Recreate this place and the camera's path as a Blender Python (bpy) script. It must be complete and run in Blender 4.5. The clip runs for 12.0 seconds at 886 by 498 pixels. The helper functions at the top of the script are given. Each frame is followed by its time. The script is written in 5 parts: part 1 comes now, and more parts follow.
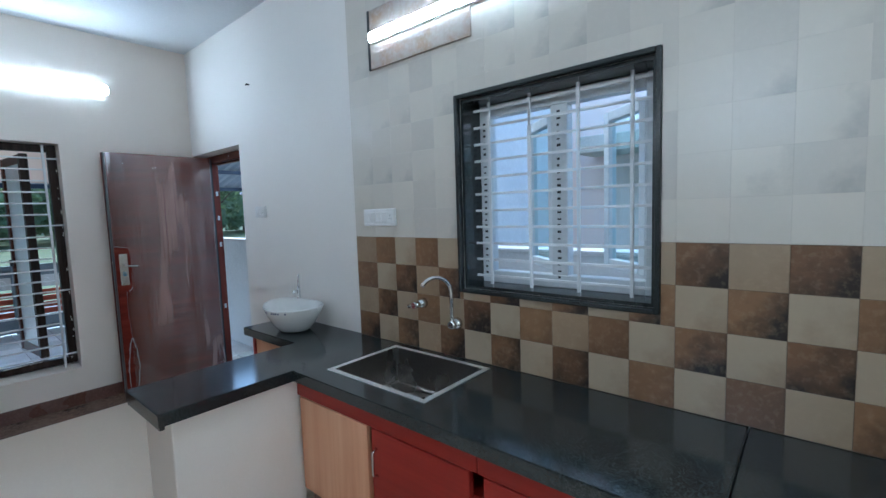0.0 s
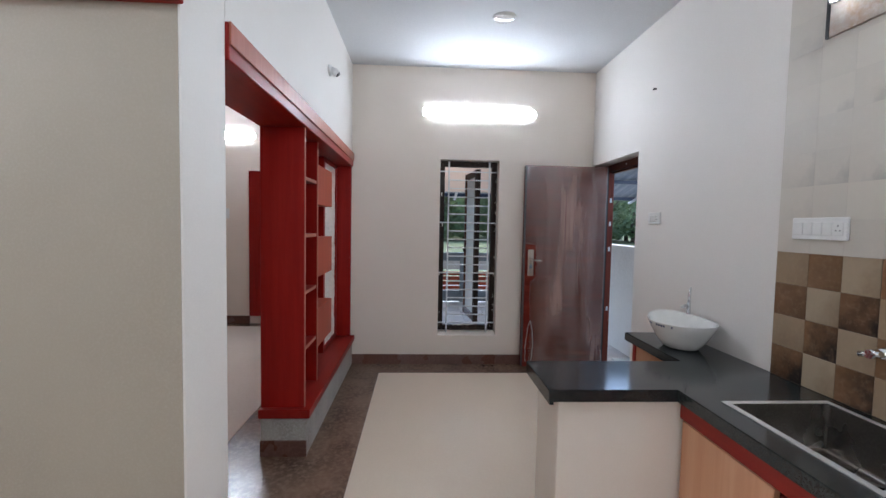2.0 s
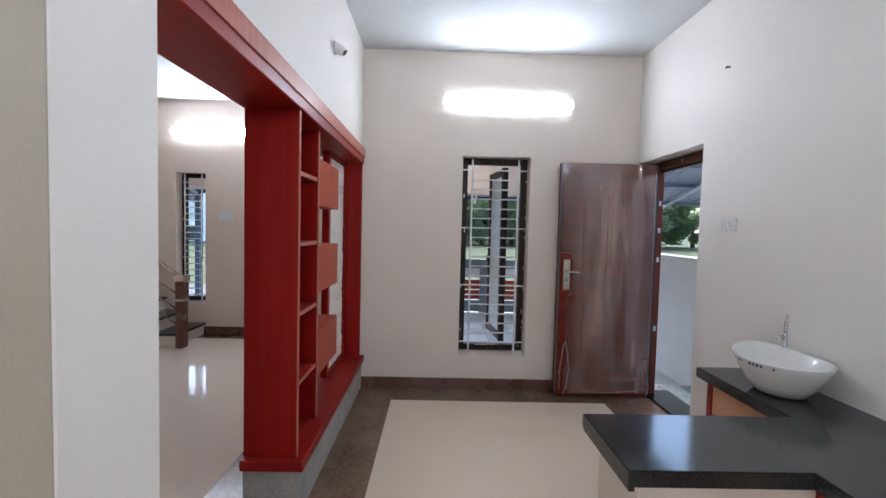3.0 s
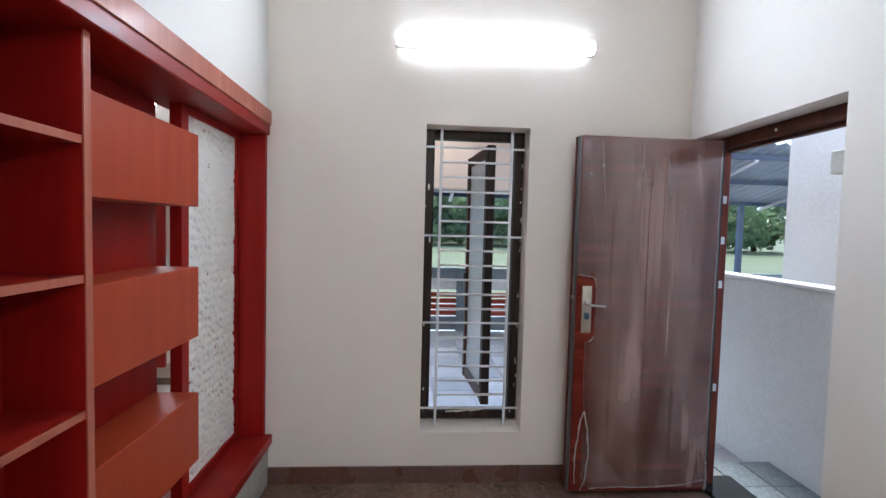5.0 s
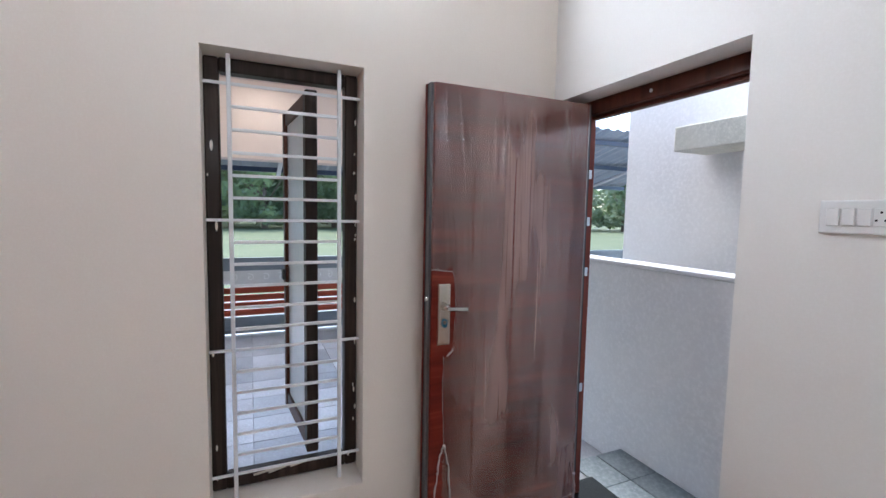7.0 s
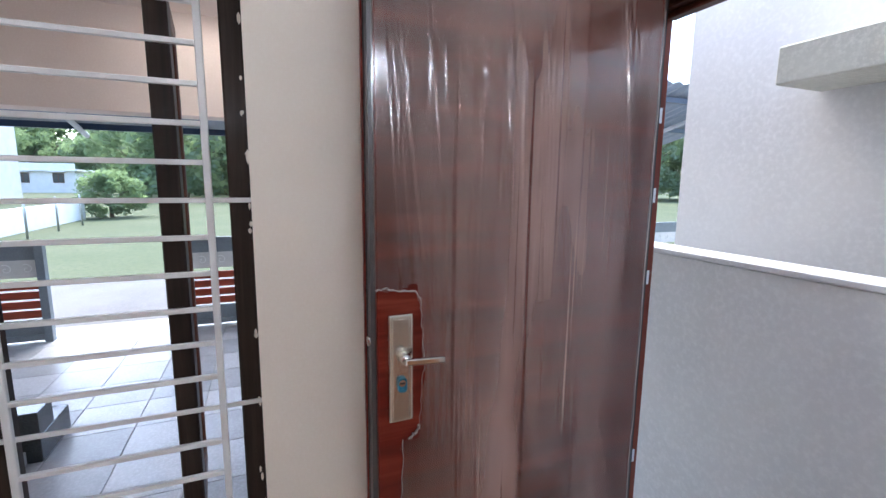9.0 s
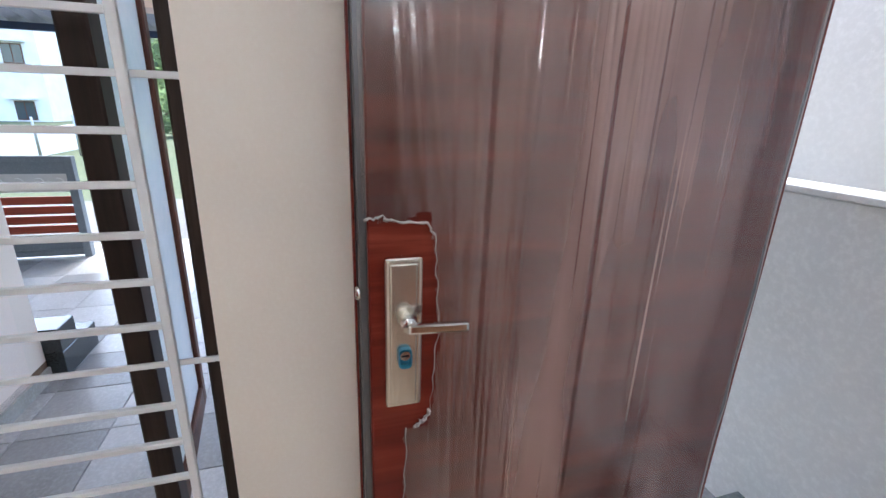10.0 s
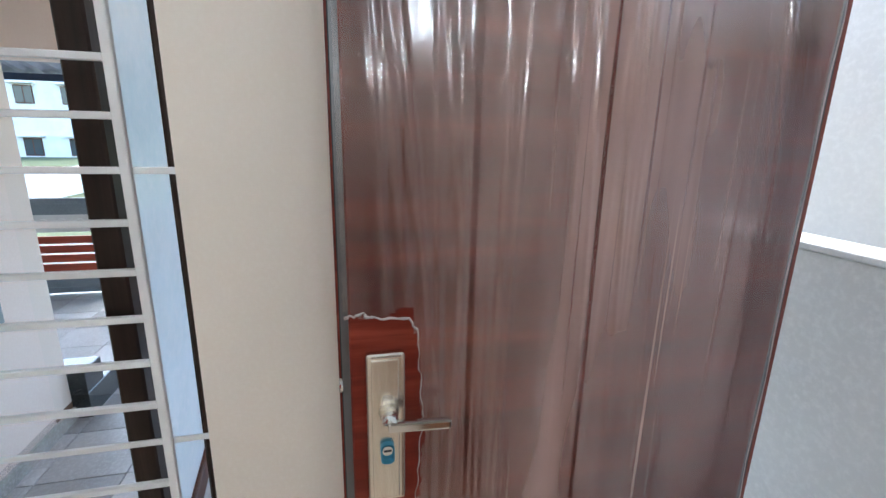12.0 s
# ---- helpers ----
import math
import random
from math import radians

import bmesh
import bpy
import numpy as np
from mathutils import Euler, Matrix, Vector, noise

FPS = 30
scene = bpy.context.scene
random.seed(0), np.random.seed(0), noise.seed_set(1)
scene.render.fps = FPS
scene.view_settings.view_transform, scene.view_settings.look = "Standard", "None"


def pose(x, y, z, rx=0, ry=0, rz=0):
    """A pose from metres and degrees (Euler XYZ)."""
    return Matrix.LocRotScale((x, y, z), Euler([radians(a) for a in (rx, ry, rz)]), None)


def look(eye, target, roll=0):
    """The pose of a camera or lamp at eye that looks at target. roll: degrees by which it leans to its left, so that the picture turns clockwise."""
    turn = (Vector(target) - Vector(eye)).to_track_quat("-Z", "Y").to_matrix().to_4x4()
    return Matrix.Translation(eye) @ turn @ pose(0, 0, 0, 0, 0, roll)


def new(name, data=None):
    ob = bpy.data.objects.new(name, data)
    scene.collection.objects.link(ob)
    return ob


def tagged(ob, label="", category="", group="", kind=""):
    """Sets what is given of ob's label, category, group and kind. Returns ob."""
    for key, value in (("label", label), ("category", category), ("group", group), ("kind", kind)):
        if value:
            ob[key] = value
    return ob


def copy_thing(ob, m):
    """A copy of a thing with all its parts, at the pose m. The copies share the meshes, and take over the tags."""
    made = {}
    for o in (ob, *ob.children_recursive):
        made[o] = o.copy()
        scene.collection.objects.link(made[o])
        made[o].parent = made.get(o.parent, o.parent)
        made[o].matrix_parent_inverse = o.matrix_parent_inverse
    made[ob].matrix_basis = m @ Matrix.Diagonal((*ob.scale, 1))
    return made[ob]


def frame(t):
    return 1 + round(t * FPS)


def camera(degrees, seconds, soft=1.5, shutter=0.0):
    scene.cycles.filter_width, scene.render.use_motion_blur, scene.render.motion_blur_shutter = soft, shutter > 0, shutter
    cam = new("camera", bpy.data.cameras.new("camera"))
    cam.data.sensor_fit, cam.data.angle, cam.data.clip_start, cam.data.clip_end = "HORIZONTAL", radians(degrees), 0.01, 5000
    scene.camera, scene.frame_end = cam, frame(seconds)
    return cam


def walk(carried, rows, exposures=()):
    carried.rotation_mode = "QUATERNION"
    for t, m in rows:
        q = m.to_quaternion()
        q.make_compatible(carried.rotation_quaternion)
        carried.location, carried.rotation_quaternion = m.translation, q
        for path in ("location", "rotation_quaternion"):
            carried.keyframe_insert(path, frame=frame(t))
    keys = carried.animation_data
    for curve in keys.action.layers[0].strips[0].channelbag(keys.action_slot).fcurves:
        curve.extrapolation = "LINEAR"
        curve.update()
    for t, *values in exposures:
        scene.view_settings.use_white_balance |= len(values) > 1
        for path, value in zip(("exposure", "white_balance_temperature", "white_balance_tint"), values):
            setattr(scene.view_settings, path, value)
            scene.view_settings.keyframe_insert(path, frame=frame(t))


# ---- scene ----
cam = camera(90.6, 12.0)
PATH = [
    (0, (0.5, 0.495, 1.498), (-0.787, 2.016, 1.325), -1.9),
    (0.5, (0.447, 0.422, 1.493), (-1.31, 1.367, 1.354), -0.4),
    (1, (0.465, 0.407, 1.473), (-1.478, 0.868, 1.36), 1.0),
    (1.5, (0.48, 0.416, 1.46), (-1.507, 0.615, 1.351), 1.2),
    (2, (0.434, 0.443, 1.458), (-1.56, 0.548, 1.348), 1.1),
    (2.5, (0.192, 0.421, 1.444), (-1.805, 0.469, 1.346), 1.3),
    (3, (-0.122, 0.414, 1.469), (-2.12, 0.446, 1.377), 1.4),
    (3.2, (-0.239, 0.433, 1.461), (-2.237, 0.454, 1.371), 1.4),
    (4.8, (-1.433, 0.511, 1.544), (-3.428, 0.607, 1.434), 1.3),
    (5, (-1.527, 0.587, 1.532), (-3.52, 0.715, 1.436), 1.5),
    (5.5, (-1.71, 0.617, 1.534), (-3.668, 1.009, 1.425), 1.3),
    (6, (-1.874, 0.588, 1.541), (-3.748, 1.277, 1.411), 1.1),
    (6.5, (-2.036, 0.661, 1.522), (-3.874, 1.438, 1.383), 1.2),
    (7, (-2.229, 0.803, 1.528), (-4.054, 1.606, 1.366), 1.1),
    (7.2, (-2.303, 0.836, 1.536), (-4.118, 1.655, 1.358), 0.8),
    (9, (-2.977, 1.279, 1.533), (-4.809, 2.024, 1.233), 0.6),
    (9.5, (-3.168, 1.37, 1.494), (-5.017, 2.025, 1.105), 1.2),
    (10, (-3.305, 1.433, 1.446), (-5.127, 1.99, 0.837), 1.8),
    (10.5, (-3.33, 1.497, 1.403), (-5.11, 1.911, 0.589), 1.5),
    (11, (-3.331, 1.521, 1.414), (-5.108, 1.864, 0.562), 1.1),
    (11.5, (-3.318, 1.519, 1.485), (-5.159, 1.86, 0.782), 0.9),
    (12, (-3.316, 1.504, 1.546), (-5.204, 1.952, 1.061), 1.1),
]
EXPOSURES = [(0.0, 2.15, 5050, -3), (0.5, 2.15, 5400, 0), (1.0, 2.12, 5750, 5), (1.5, 2.17, 5950, 7), (4.0, 2.46, 5950, 8), (5.5, 2.6, 5880, 5), (7.0, 2.64, 5950, 8), (9.0, 2.7, 6000, 9), (9.5, 2.76, 6050, 9), (10.0, 2.88, 6100, 7), (11.0, 3.0, 6080, 5), (12.0, 2.94, 6050, 2)]
walk(cam, [(t, look(eye, target, roll)) for t, eye, target, roll in PATH], EXPOSURES)

# ---------------------------------------------------------------- light
world = bpy.data.worlds.new("overcast_sky")
world.use_nodes = True
scene.world = world
wn = world.node_tree
sky = wn.nodes.new("ShaderNodeTexSky")
sky.sky_type = "NISHITA"
sky.sun_disc = False
sky.sun_elevation, sky.sun_rotation = radians(58), radians(250)
sky.air_density, sky.dust_density = 1.0, 2.0
wn.links.new(sky.outputs[0], wn.nodes["Background"].inputs[0])
wn.nodes["Background"].inputs[1].default_value = 0.17
sun = new("sun", bpy.data.lights.new("sun", "SUN"))
sun.data.energy, sun.data.angle, sun.data.color = 1.0, radians(25), (1.0, 0.96, 0.9)
sun.matrix_world = look((-12, 4.3, 20), (0, 0, 0))
TUBE_GLOW, TUBE_GLOW_OLD, TUBE_GLOW_FILL, TUBE_GLOW_HALL = 20.0, 13.0, 17.0, 28.0

# ---------------------------------------------------------------- materials


def mat_base(name):
    m = bpy.data.materials.new(name)
    m.use_nodes = True
    nt = m.node_tree
    return m, nt, nt.nodes["Principled BSDF"]


def coords(nt, scale=(1, 1, 1), rot=(0, 0, 0), obj_space=True):
    tc = nt.nodes.new("ShaderNodeTexCoord")
    mp = nt.nodes.new("ShaderNodeMapping")
    mp.inputs["Scale"].default_value = scale
    mp.inputs["Rotation"].default_value = rot
    nt.links.new(tc.outputs["Object" if obj_space else "Generated"], mp.inputs[0])
    return mp.outputs[0]


def ramp(nt, src, stops):
    r = nt.nodes.new("ShaderNodeValToRGB")
    while len(r.color_ramp.elements) < len(stops):
        r.color_ramp.elements.new(0.5)
    for e, (p, c) in zip(r.color_ramp.elements, stops):
        e.position, e.color = p, (*c, 1) if len(c) == 3 else c
    nt.links.new(src, r.inputs[0])
    return r.outputs[0]


def noise_tex(nt, vec, scale, detail=4, rough=0.55, dist=0.0):
    n = nt.nodes.new("ShaderNodeTexNoise")
    n.inputs["Scale"].default_value = scale
    n.inputs["Detail"].default_value = detail
    n.inputs["Roughness"].default_value = rough
    n.inputs["Distortion"].default_value = dist
    nt.links.new(vec, n.inputs["Vector"])
    return n.outputs[0]


def mix(nt, a, b, fac, mode="MIX"):
    x = nt.nodes.new("ShaderNodeMix")
    x.data_type, x.blend_type = "RGBA", mode
    for sock, v in ((x.inputs[0], fac), (x.inputs[6], a), (x.inputs[7], b)):
        if hasattr(v, "links"):
            nt.links.new(v, sock)
        elif isinstance(v, (int, float)):
            sock.default_value = v
        else:
            sock.default_value = (*v, 1)
    return x.outputs[2]


def bump(nt, p, src, strength, dist=0.002):
    b = nt.nodes.new("ShaderNodeBump")
    b.inputs["Strength"].default_value = strength
    b.inputs["Distance"].default_value = dist
    nt.links.new(src, b.inputs["Height"])
    nt.links.new(b.outputs[0], p.inputs["Normal"])


def two_scale(name, a, b, c, big=1.5, small=40.0, rough=(0.5, 0.6), bump_s=0.1, spec=0.5, metal=0.0, coat=0.0, stretch=(1, 1, 1), vary=0.0, bdist=0.002):
    """Colours a and b mixed in large soft patches, c in as fine grain."""
    m, nt, p = mat_base(name)
    v = coords(nt, stretch)
    n1 = noise_tex(nt, v, big, 3)
    n2 = noise_tex(nt, v, small, 5, 0.65)
    col = mix(nt, a, b, ramp(nt, n1, [(0.35, (0, 0, 0)), (0.68, (1, 1, 1))]))
    col = mix(nt, col, c, ramp(nt, n2, [(0.45, (0, 0, 0)), (0.75, (1, 1, 1))]))
    if vary:
        oi = nt.nodes.new("ShaderNodeObjectInfo")
        mr = nt.nodes.new("ShaderNodeMapRange")
        mr.inputs[3].default_value, mr.inputs[4].default_value = 1 - vary, 1 + vary
        nt.links.new(oi.outputs["Random"], mr.inputs[0])
        hs = nt.nodes.new("ShaderNodeHueSaturation")
        nt.links.new(mr.outputs[0], hs.inputs["Value"])
        nt.links.new(col, hs.inputs["Color"])
        col = hs.outputs[0]
    nt.links.new(col, p.inputs["Base Color"])
    rr = nt.nodes.new("ShaderNodeMapRange")
    rr.inputs[3].default_value, rr.inputs[4].default_value = rough
    nt.links.new(n1, rr.inputs[0])
    nt.links.new(rr.outputs[0], p.inputs["Roughness"])
    p.inputs["Metallic"].default_value = metal
    p.inputs["Specular IOR Level"].default_value = spec
    p.inputs["Coat Weight"].default_value = coat
    p.inputs["Coat Roughness"].default_value = 0.12
    if bump_s:
        bump(nt, p, n2, bump_s, bdist)
    return m


def plain(name, c, rough=0.5, metal=0.0, spec=0.5):
    m, nt, p = mat_base(name)
    n = noise_tex(nt, coords(nt), 18.0, 3)
    d = tuple(max(0.0, k * 0.86) for k in c)
    nt.links.new(mix(nt, c, d, n), p.inputs["Base Color"])
    p.inputs["Roughness"].default_value, p.inputs["Metallic"].default_value = rough, metal
    p.inputs["Specular IOR Level"].default_value = spec
    return m


def wood(name, dark, mid, light, axis="z", rough=0.35, coat=0.3, scale=1.0, vary=0.0):
    m, nt, p = mat_base(name)
    s = {"z": (26, 26, 1.3), "y": (26, 1.3, 26), "x": (1.3, 26, 26)}[axis]
    v = coords(nt, tuple(k * scale for k in s))
    n1 = noise_tex(nt, v, 1.0, 5, 0.6, 0.6)
    n2 = noise_tex(nt, v, 5.0, 3, 0.7)
    big = noise_tex(nt, coords(nt), 1.7, 2)
    col = ramp(nt, n1, [(0.3, dark), (0.52, mid), (0.75, light)])
    col = mix(nt, col, dark, ramp(nt, n2, [(0.55, (0, 0, 0)), (0.8, (0.55, 0.55, 0.55))]))
    col = mix(nt, col, mid, ramp(nt, big, [(0.4, (0, 0, 0)), (0.7, (0.5, 0.5, 0.5))]))
    nt.links.new(col, p.inputs["Base Color"])
    p.inputs["Roughness"].default_value = rough
    p.inputs["Specular IOR Level"].default_value = 0.2
    p.inputs["Coat Weight"].default_value = coat
    p.inputs["Coat Roughness"].default_value = 0.15
    bump(nt, p, n1, 0.06, 0.001)
    return m


def glow(name, c, strength):
    m, nt, p = mat_base(name)
    p.inputs["Base Color"].default_value = (0.9, 0.9, 0.9, 1)
    p.inputs["Emission Color"].default_value = (*c, 1)
    p.inputs["Emission Strength"].default_value = strength
    return m


def glass_mat(name, tint, rough=0.03, sheen=0.06):
    m, nt, p = mat_base(name)
    tr = nt.nodes.new("ShaderNodeBsdfTransparent")
    tr.inputs[0].default_value = (*tint, 1)
    gl = nt.nodes.new("ShaderNodeBsdfGlossy")
    gl.inputs["Roughness"].default_value = rough
    mx = nt.nodes.new("ShaderNodeMixShader")
    mx.inputs[0].default_value = sheen
    nt.links.new(tr.outputs[0], mx.inputs[1])
    nt.links.new(gl.outputs[0], mx.inputs[2])
    nt.links.new(mx.outputs[0], nt.nodes["Material Output"].inputs[0])
    return m


WALL = two_scale("cream_wall_paint", (0.83, 0.755, 0.67), (0.81, 0.73, 0.645), (0.845, 0.775, 0.695), 1.2, 120, (0.55, 0.7), 0.12, 0.3, bdist=0.001)
WHITE_WALL = two_scale("white_wall_paint", (0.80, 0.765, 0.72), (0.78, 0.74, 0.695), (0.82, 0.785, 0.745), 1.1, 120, (0.55, 0.7), 0.12, 0.3, bdist=0.001)
TAN_WALL = two_scale("beige_wall_tone", (0.43, 0.385, 0.315), (0.405, 0.36, 0.295), (0.45, 0.405, 0.335), 1.2, 120, (0.55, 0.7), 0.12, 0.3, bdist=0.001)
HALL_WALL = two_scale("peach_wall_paint", (0.79, 0.68, 0.595), (0.77, 0.655, 0.57), (0.81, 0.705, 0.625), 1.2, 120, (0.55, 0.7), 0.12, 0.3, bdist=0.001)
CEIL = two_scale("ceiling_paint", (0.66, 0.67, 0.68), (0.63, 0.64, 0.65), (0.69, 0.70, 0.71), 0.9, 90, (0.7, 0.8), 0.08, 0.2)
EXT_WHITE = two_scale("outside_white_paint", (0.72, 0.71, 0.70), (0.63, 0.62, 0.61), (0.76, 0.75, 0.74), 1.4, 45, (0.7, 0.85), 0.03, 0.2)
EXT_GREY = two_scale("weathered_concrete_paint", (0.58, 0.56, 0.48), (0.46, 0.45, 0.39), (0.66, 0.64, 0.56), 2.5, 60, (0.75, 0.9), 0.25, 0.2)
EXT_CREAM = two_scale("outside_cream_paint", (0.84, 0.71, 0.63), (0.80, 0.665, 0.59), (0.86, 0.74, 0.66), 1.2, 80, (0.7, 0.8), 0.2, 0.2)
FLOOR_CREAM = two_scale("cream_vitrified_tile", (0.75, 0.625, 0.49), (0.73, 0.605, 0.47), (0.77, 0.65, 0.515), 1.6, 60, (0.27, 0.31), 0.01, 0.45)
FLOOR_HALL = two_scale("polished_cream_tile", (0.68, 0.58, 0.50), (0.64, 0.54, 0.46), (0.71, 0.62, 0.54), 1.2, 60, (0.06, 0.1), 0.01, 0.6)
FLOOR_BROWN = two_scale("brown_stone_tile", (0.20, 0.125, 0.085), (0.095, 0.058, 0.042), (0.26, 0.17, 0.12), 4.0, 30, (0.14, 0.3), 0.05, 0.5)
SKIRT = two_scale("brown_skirting_tile", (0.1509, 0.06875, 0.05), (0.1116, 0.0525, 0.04), (0.1969, 0.1, 0.075), 3, 60, (0.2, 0.35), 0.04)
GRANITE = two_scale("black_granite", (0.012, 0.015, 0.015), (0.017, 0.020, 0.020), (0.060, 0.066, 0.064), 2.2, 210, (0.09, 0.17), 0.02, 0.55)
CEMENT = two_scale("bare_cement", (0.40, 0.38, 0.35), (0.30, 0.285, 0.26), (0.47, 0.45, 0.42), 6, 70, (0.8, 0.95), 0.5, 0.2)
RED_LAM = wood("red_mahogany_laminate", (0.2318, 0.00586, 0.0039), (0.2867, 0.00793, 0.00525), (0.3477, 0.01281, 0.00793), "z", 0.42, 0.06, 0.7)
RED_LAM_X = wood("red_mahogany_laminate_across", (0.21744, 0.0087, 0.00522), (0.261, 0.01131, 0.00696), (0.3132, 0.0174, 0.01044), "x", 0.42, 0.05, 0.7)
BOX_LAM = wood("orange_brown_laminate", (0.33926, 0.04378, 0.01532), (0.39398, 0.05472, 0.0197), (0.4487, 0.06785, 0.02517), "z", 0.42, 0.06, 0.6)
EDGE_LAM = wood("laminate_edge", (0.36, 0.10, 0.06), (0.42, 0.13, 0.085), (0.48, 0.17, 0.11), "z", 0.4, 0.1)
OAK_LAM = wood("light_oak_laminate", (0.50, 0.23, 0.12), (0.60, 0.31, 0.175), (0.68, 0.39, 0.235), "z", 0.4, 0.15, 0.55)
CAB_RED = wood("red_cabinet_laminate", (0.21, 0.012, 0.0075), (0.255, 0.0165, 0.0105), (0.3, 0.024, 0.015), "x", 0.42, 0.08)
DOOR_WOOD = wood("dark_mahogany_door", (0.075, 0.0075, 0.0045), (0.16, 0.017, 0.009), (0.31, 0.06, 0.032), "y", 0.38, 0.08, 0.8)
FRAME_WOOD = wood("dark_brown_frame_wood", (0.013, 0.007, 0.005), (0.032, 0.019, 0.0135), (0.075, 0.047, 0.035), "z", 0.5, 0.05)
SASH_WOOD = wood("brown_sash_wood", (0.05, 0.013, 0.007), (0.085, 0.025, 0.013), (0.13, 0.042, 0.022), "z", 0.45, 0.05)
BAR_WHITE = plain("white_enamel", (0.80, 0.80, 0.80), 0.4)
SWITCH = plain("white_plastic", (0.82, 0.81, 0.79), 0.3)
CERAMIC = plain("white_ceramic", (0.82, 0.81, 0.78), 0.08)
STEEL = two_scale("brushed_steel", (0.72, 0.68, 0.61), (0.66, 0.62, 0.55), (0.78, 0.74, 0.67), 3, 90, (0.2, 0.3), 0.03, 0.5, 1.0, stretch=(1, 1, 0.1))
# bowl steel with its dark brownish reflections put into the base colour
SINK_STEEL_DIM = two_scale("dimmed_sink_steel", (0.40, 0.37, 0.34), (0.32, 0.30, 0.275), (0.46, 0.43, 0.40), 4, 120, (0.22, 0.34), 0.03, 0.5, 1.0)
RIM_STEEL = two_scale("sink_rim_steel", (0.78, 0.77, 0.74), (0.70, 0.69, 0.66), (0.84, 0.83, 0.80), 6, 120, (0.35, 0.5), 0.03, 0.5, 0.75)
CHROME = plain("chrome", (0.72, 0.73, 0.74), 0.1, 1.0)
GUNMETAL = plain("dark_gasket", (0.015, 0.015, 0.016), 0.5)
GALV = plain("grey_steel_edge", (0.42, 0.42, 0.43), 0.35, 0.9)
EDGE_STEEL = plain("dark_steel_edge", (0.15, 0.15, 0.155), 0.35, 0.7)
JAMB = wood("red_brown_jamb", (0.10, 0.019, 0.012), (0.16, 0.034, 0.021), (0.23, 0.06, 0.036), "z", 0.45, 0.05)
BLUE_CYL = plain("blue_plastic", (0.03, 0.20, 0.30), 0.35)
TAPE = plain("white_tape", (0.72, 0.74, 0.76), 0.5)
INK = plain("blue_ink", (0.03, 0.06, 0.16), 0.5)
TUBE = glow("tube_diffuser", (0.86, 0.915, 1.0), TUBE_GLOW)
TUBE_OLD = glow("older_tube_diffuser", (0.88, 0.92, 1.0), TUBE_GLOW_OLD)
# glow of the two fill tubes added behind the start
TUBE_FILL = glow("fill_tube_diffuser", (0.9, 0.93, 1.0), TUBE_GLOW_FILL)
TUBE_HALL = glow("hall_tube_diffuser", (0.9, 0.93, 1.0), TUBE_GLOW_HALL)
PORCH_GLOW = glow("porch_lens", (1.0, 0.9, 0.8), 22.0)
GREY_PAINT = two_scale("grey_gate_paint", (0.16, 0.18, 0.20), (0.13, 0.15, 0.17), (0.2, 0.22, 0.24), 3, 80, (0.45, 0.6), 0.05)
GATE_RED = wood("red_gate_slat", (0.20, 0.03, 0.015), (0.27, 0.045, 0.022), (0.33, 0.07, 0.035), "y", 0.4, 0.2)
GATE_WHITE = plain("cut_sheet_white", (0.62, 0.60, 0.58), 0.6)
ROOF_BLUE = two_scale("blue_roof_sheet", (0.24, 0.28, 0.34), (0.19, 0.23, 0.28), (0.30, 0.34, 0.40), 2, 60, (0.4, 0.55), 0.05)
PALE_STEEL = plain("pale_painted_steel", (0.48, 0.49, 0.54), 0.45)
DARK_BLUE = plain("dark_blue_steel", (0.022, 0.042, 0.09), 0.4)
PAVE = two_scale("patio_tile", (0.42, 0.405, 0.40), (0.31, 0.295, 0.285), (0.50, 0.485, 0.48), 3, 50, (0.28, 0.4), 0.08, 0.5, vary=0.32)
PAVE_DARK = two_scale("dark_path_stone", (0.20, 0.225, 0.225), (0.10, 0.12, 0.12), (0.30, 0.315, 0.31), 3.5, 40, (0.35, 0.5), 0.1, 0.5, vary=0.45)
PAVE_JOINT = plain("grey_joint", (0.32, 0.31, 0.30), 0.8)
ASPHALT = two_scale("pale_concrete_road", (0.115, 0.112, 0.11), (0.09, 0.087, 0.085), (0.14, 0.137, 0.132), 1.2, 40, (0.8, 0.9), 0.2)
GRASS = two_scale("grass_ground", (0.085, 0.10, 0.055), (0.105, 0.115, 0.068), (0.06, 0.076, 0.042), 0.35, 12, (0.9, 0.95), 0.6, 0.1)
LEAF = two_scale("tree_leaf", (0.125, 0.165, 0.115), (0.155, 0.20, 0.14), (0.09, 0.13, 0.09), 1.0, 6, (0.6, 0.75), 0.0, 0.3)
lt = LEAF.node_tree
thin = lt.nodes.new("ShaderNodeBsdfTranslucent")
thin.inputs[0].default_value = (0.26, 0.36, 0.16, 1)
both = lt.nodes.new("ShaderNodeMixShader")
both.inputs[0].default_value = 0.45
lt.links.new(lt.nodes["Principled BSDF"].outputs[0], both.inputs[1])
lt.links.new(thin.outputs[0], both.inputs[2])
lt.links.new(both.outputs[0], lt.nodes["Material Output"].inputs[0])
BARK = two_scale("bark", (0.12, 0.09, 0.065), (0.08, 0.06, 0.045), (0.16, 0.125, 0.095), 3, 30, (0.85, 0.95), 0.6)
FROST = two_scale("frosted_glass", (0.86, 0.92, 0.95), (0.80, 0.87, 0.90), (0.92, 0.95, 0.97), 6, 30, (0.25, 0.4), 0.3, 0.5)
FROST.node_tree.nodes["Principled BSDF"].inputs["Transmission Weight"].default_value = 0.12
GLASS = glass_mat("clear_glass", (0.93, 0.97, 0.98))
BLUE_GLASS = glass_mat("blue_tinted_glass", (0.87, 0.955, 0.97))
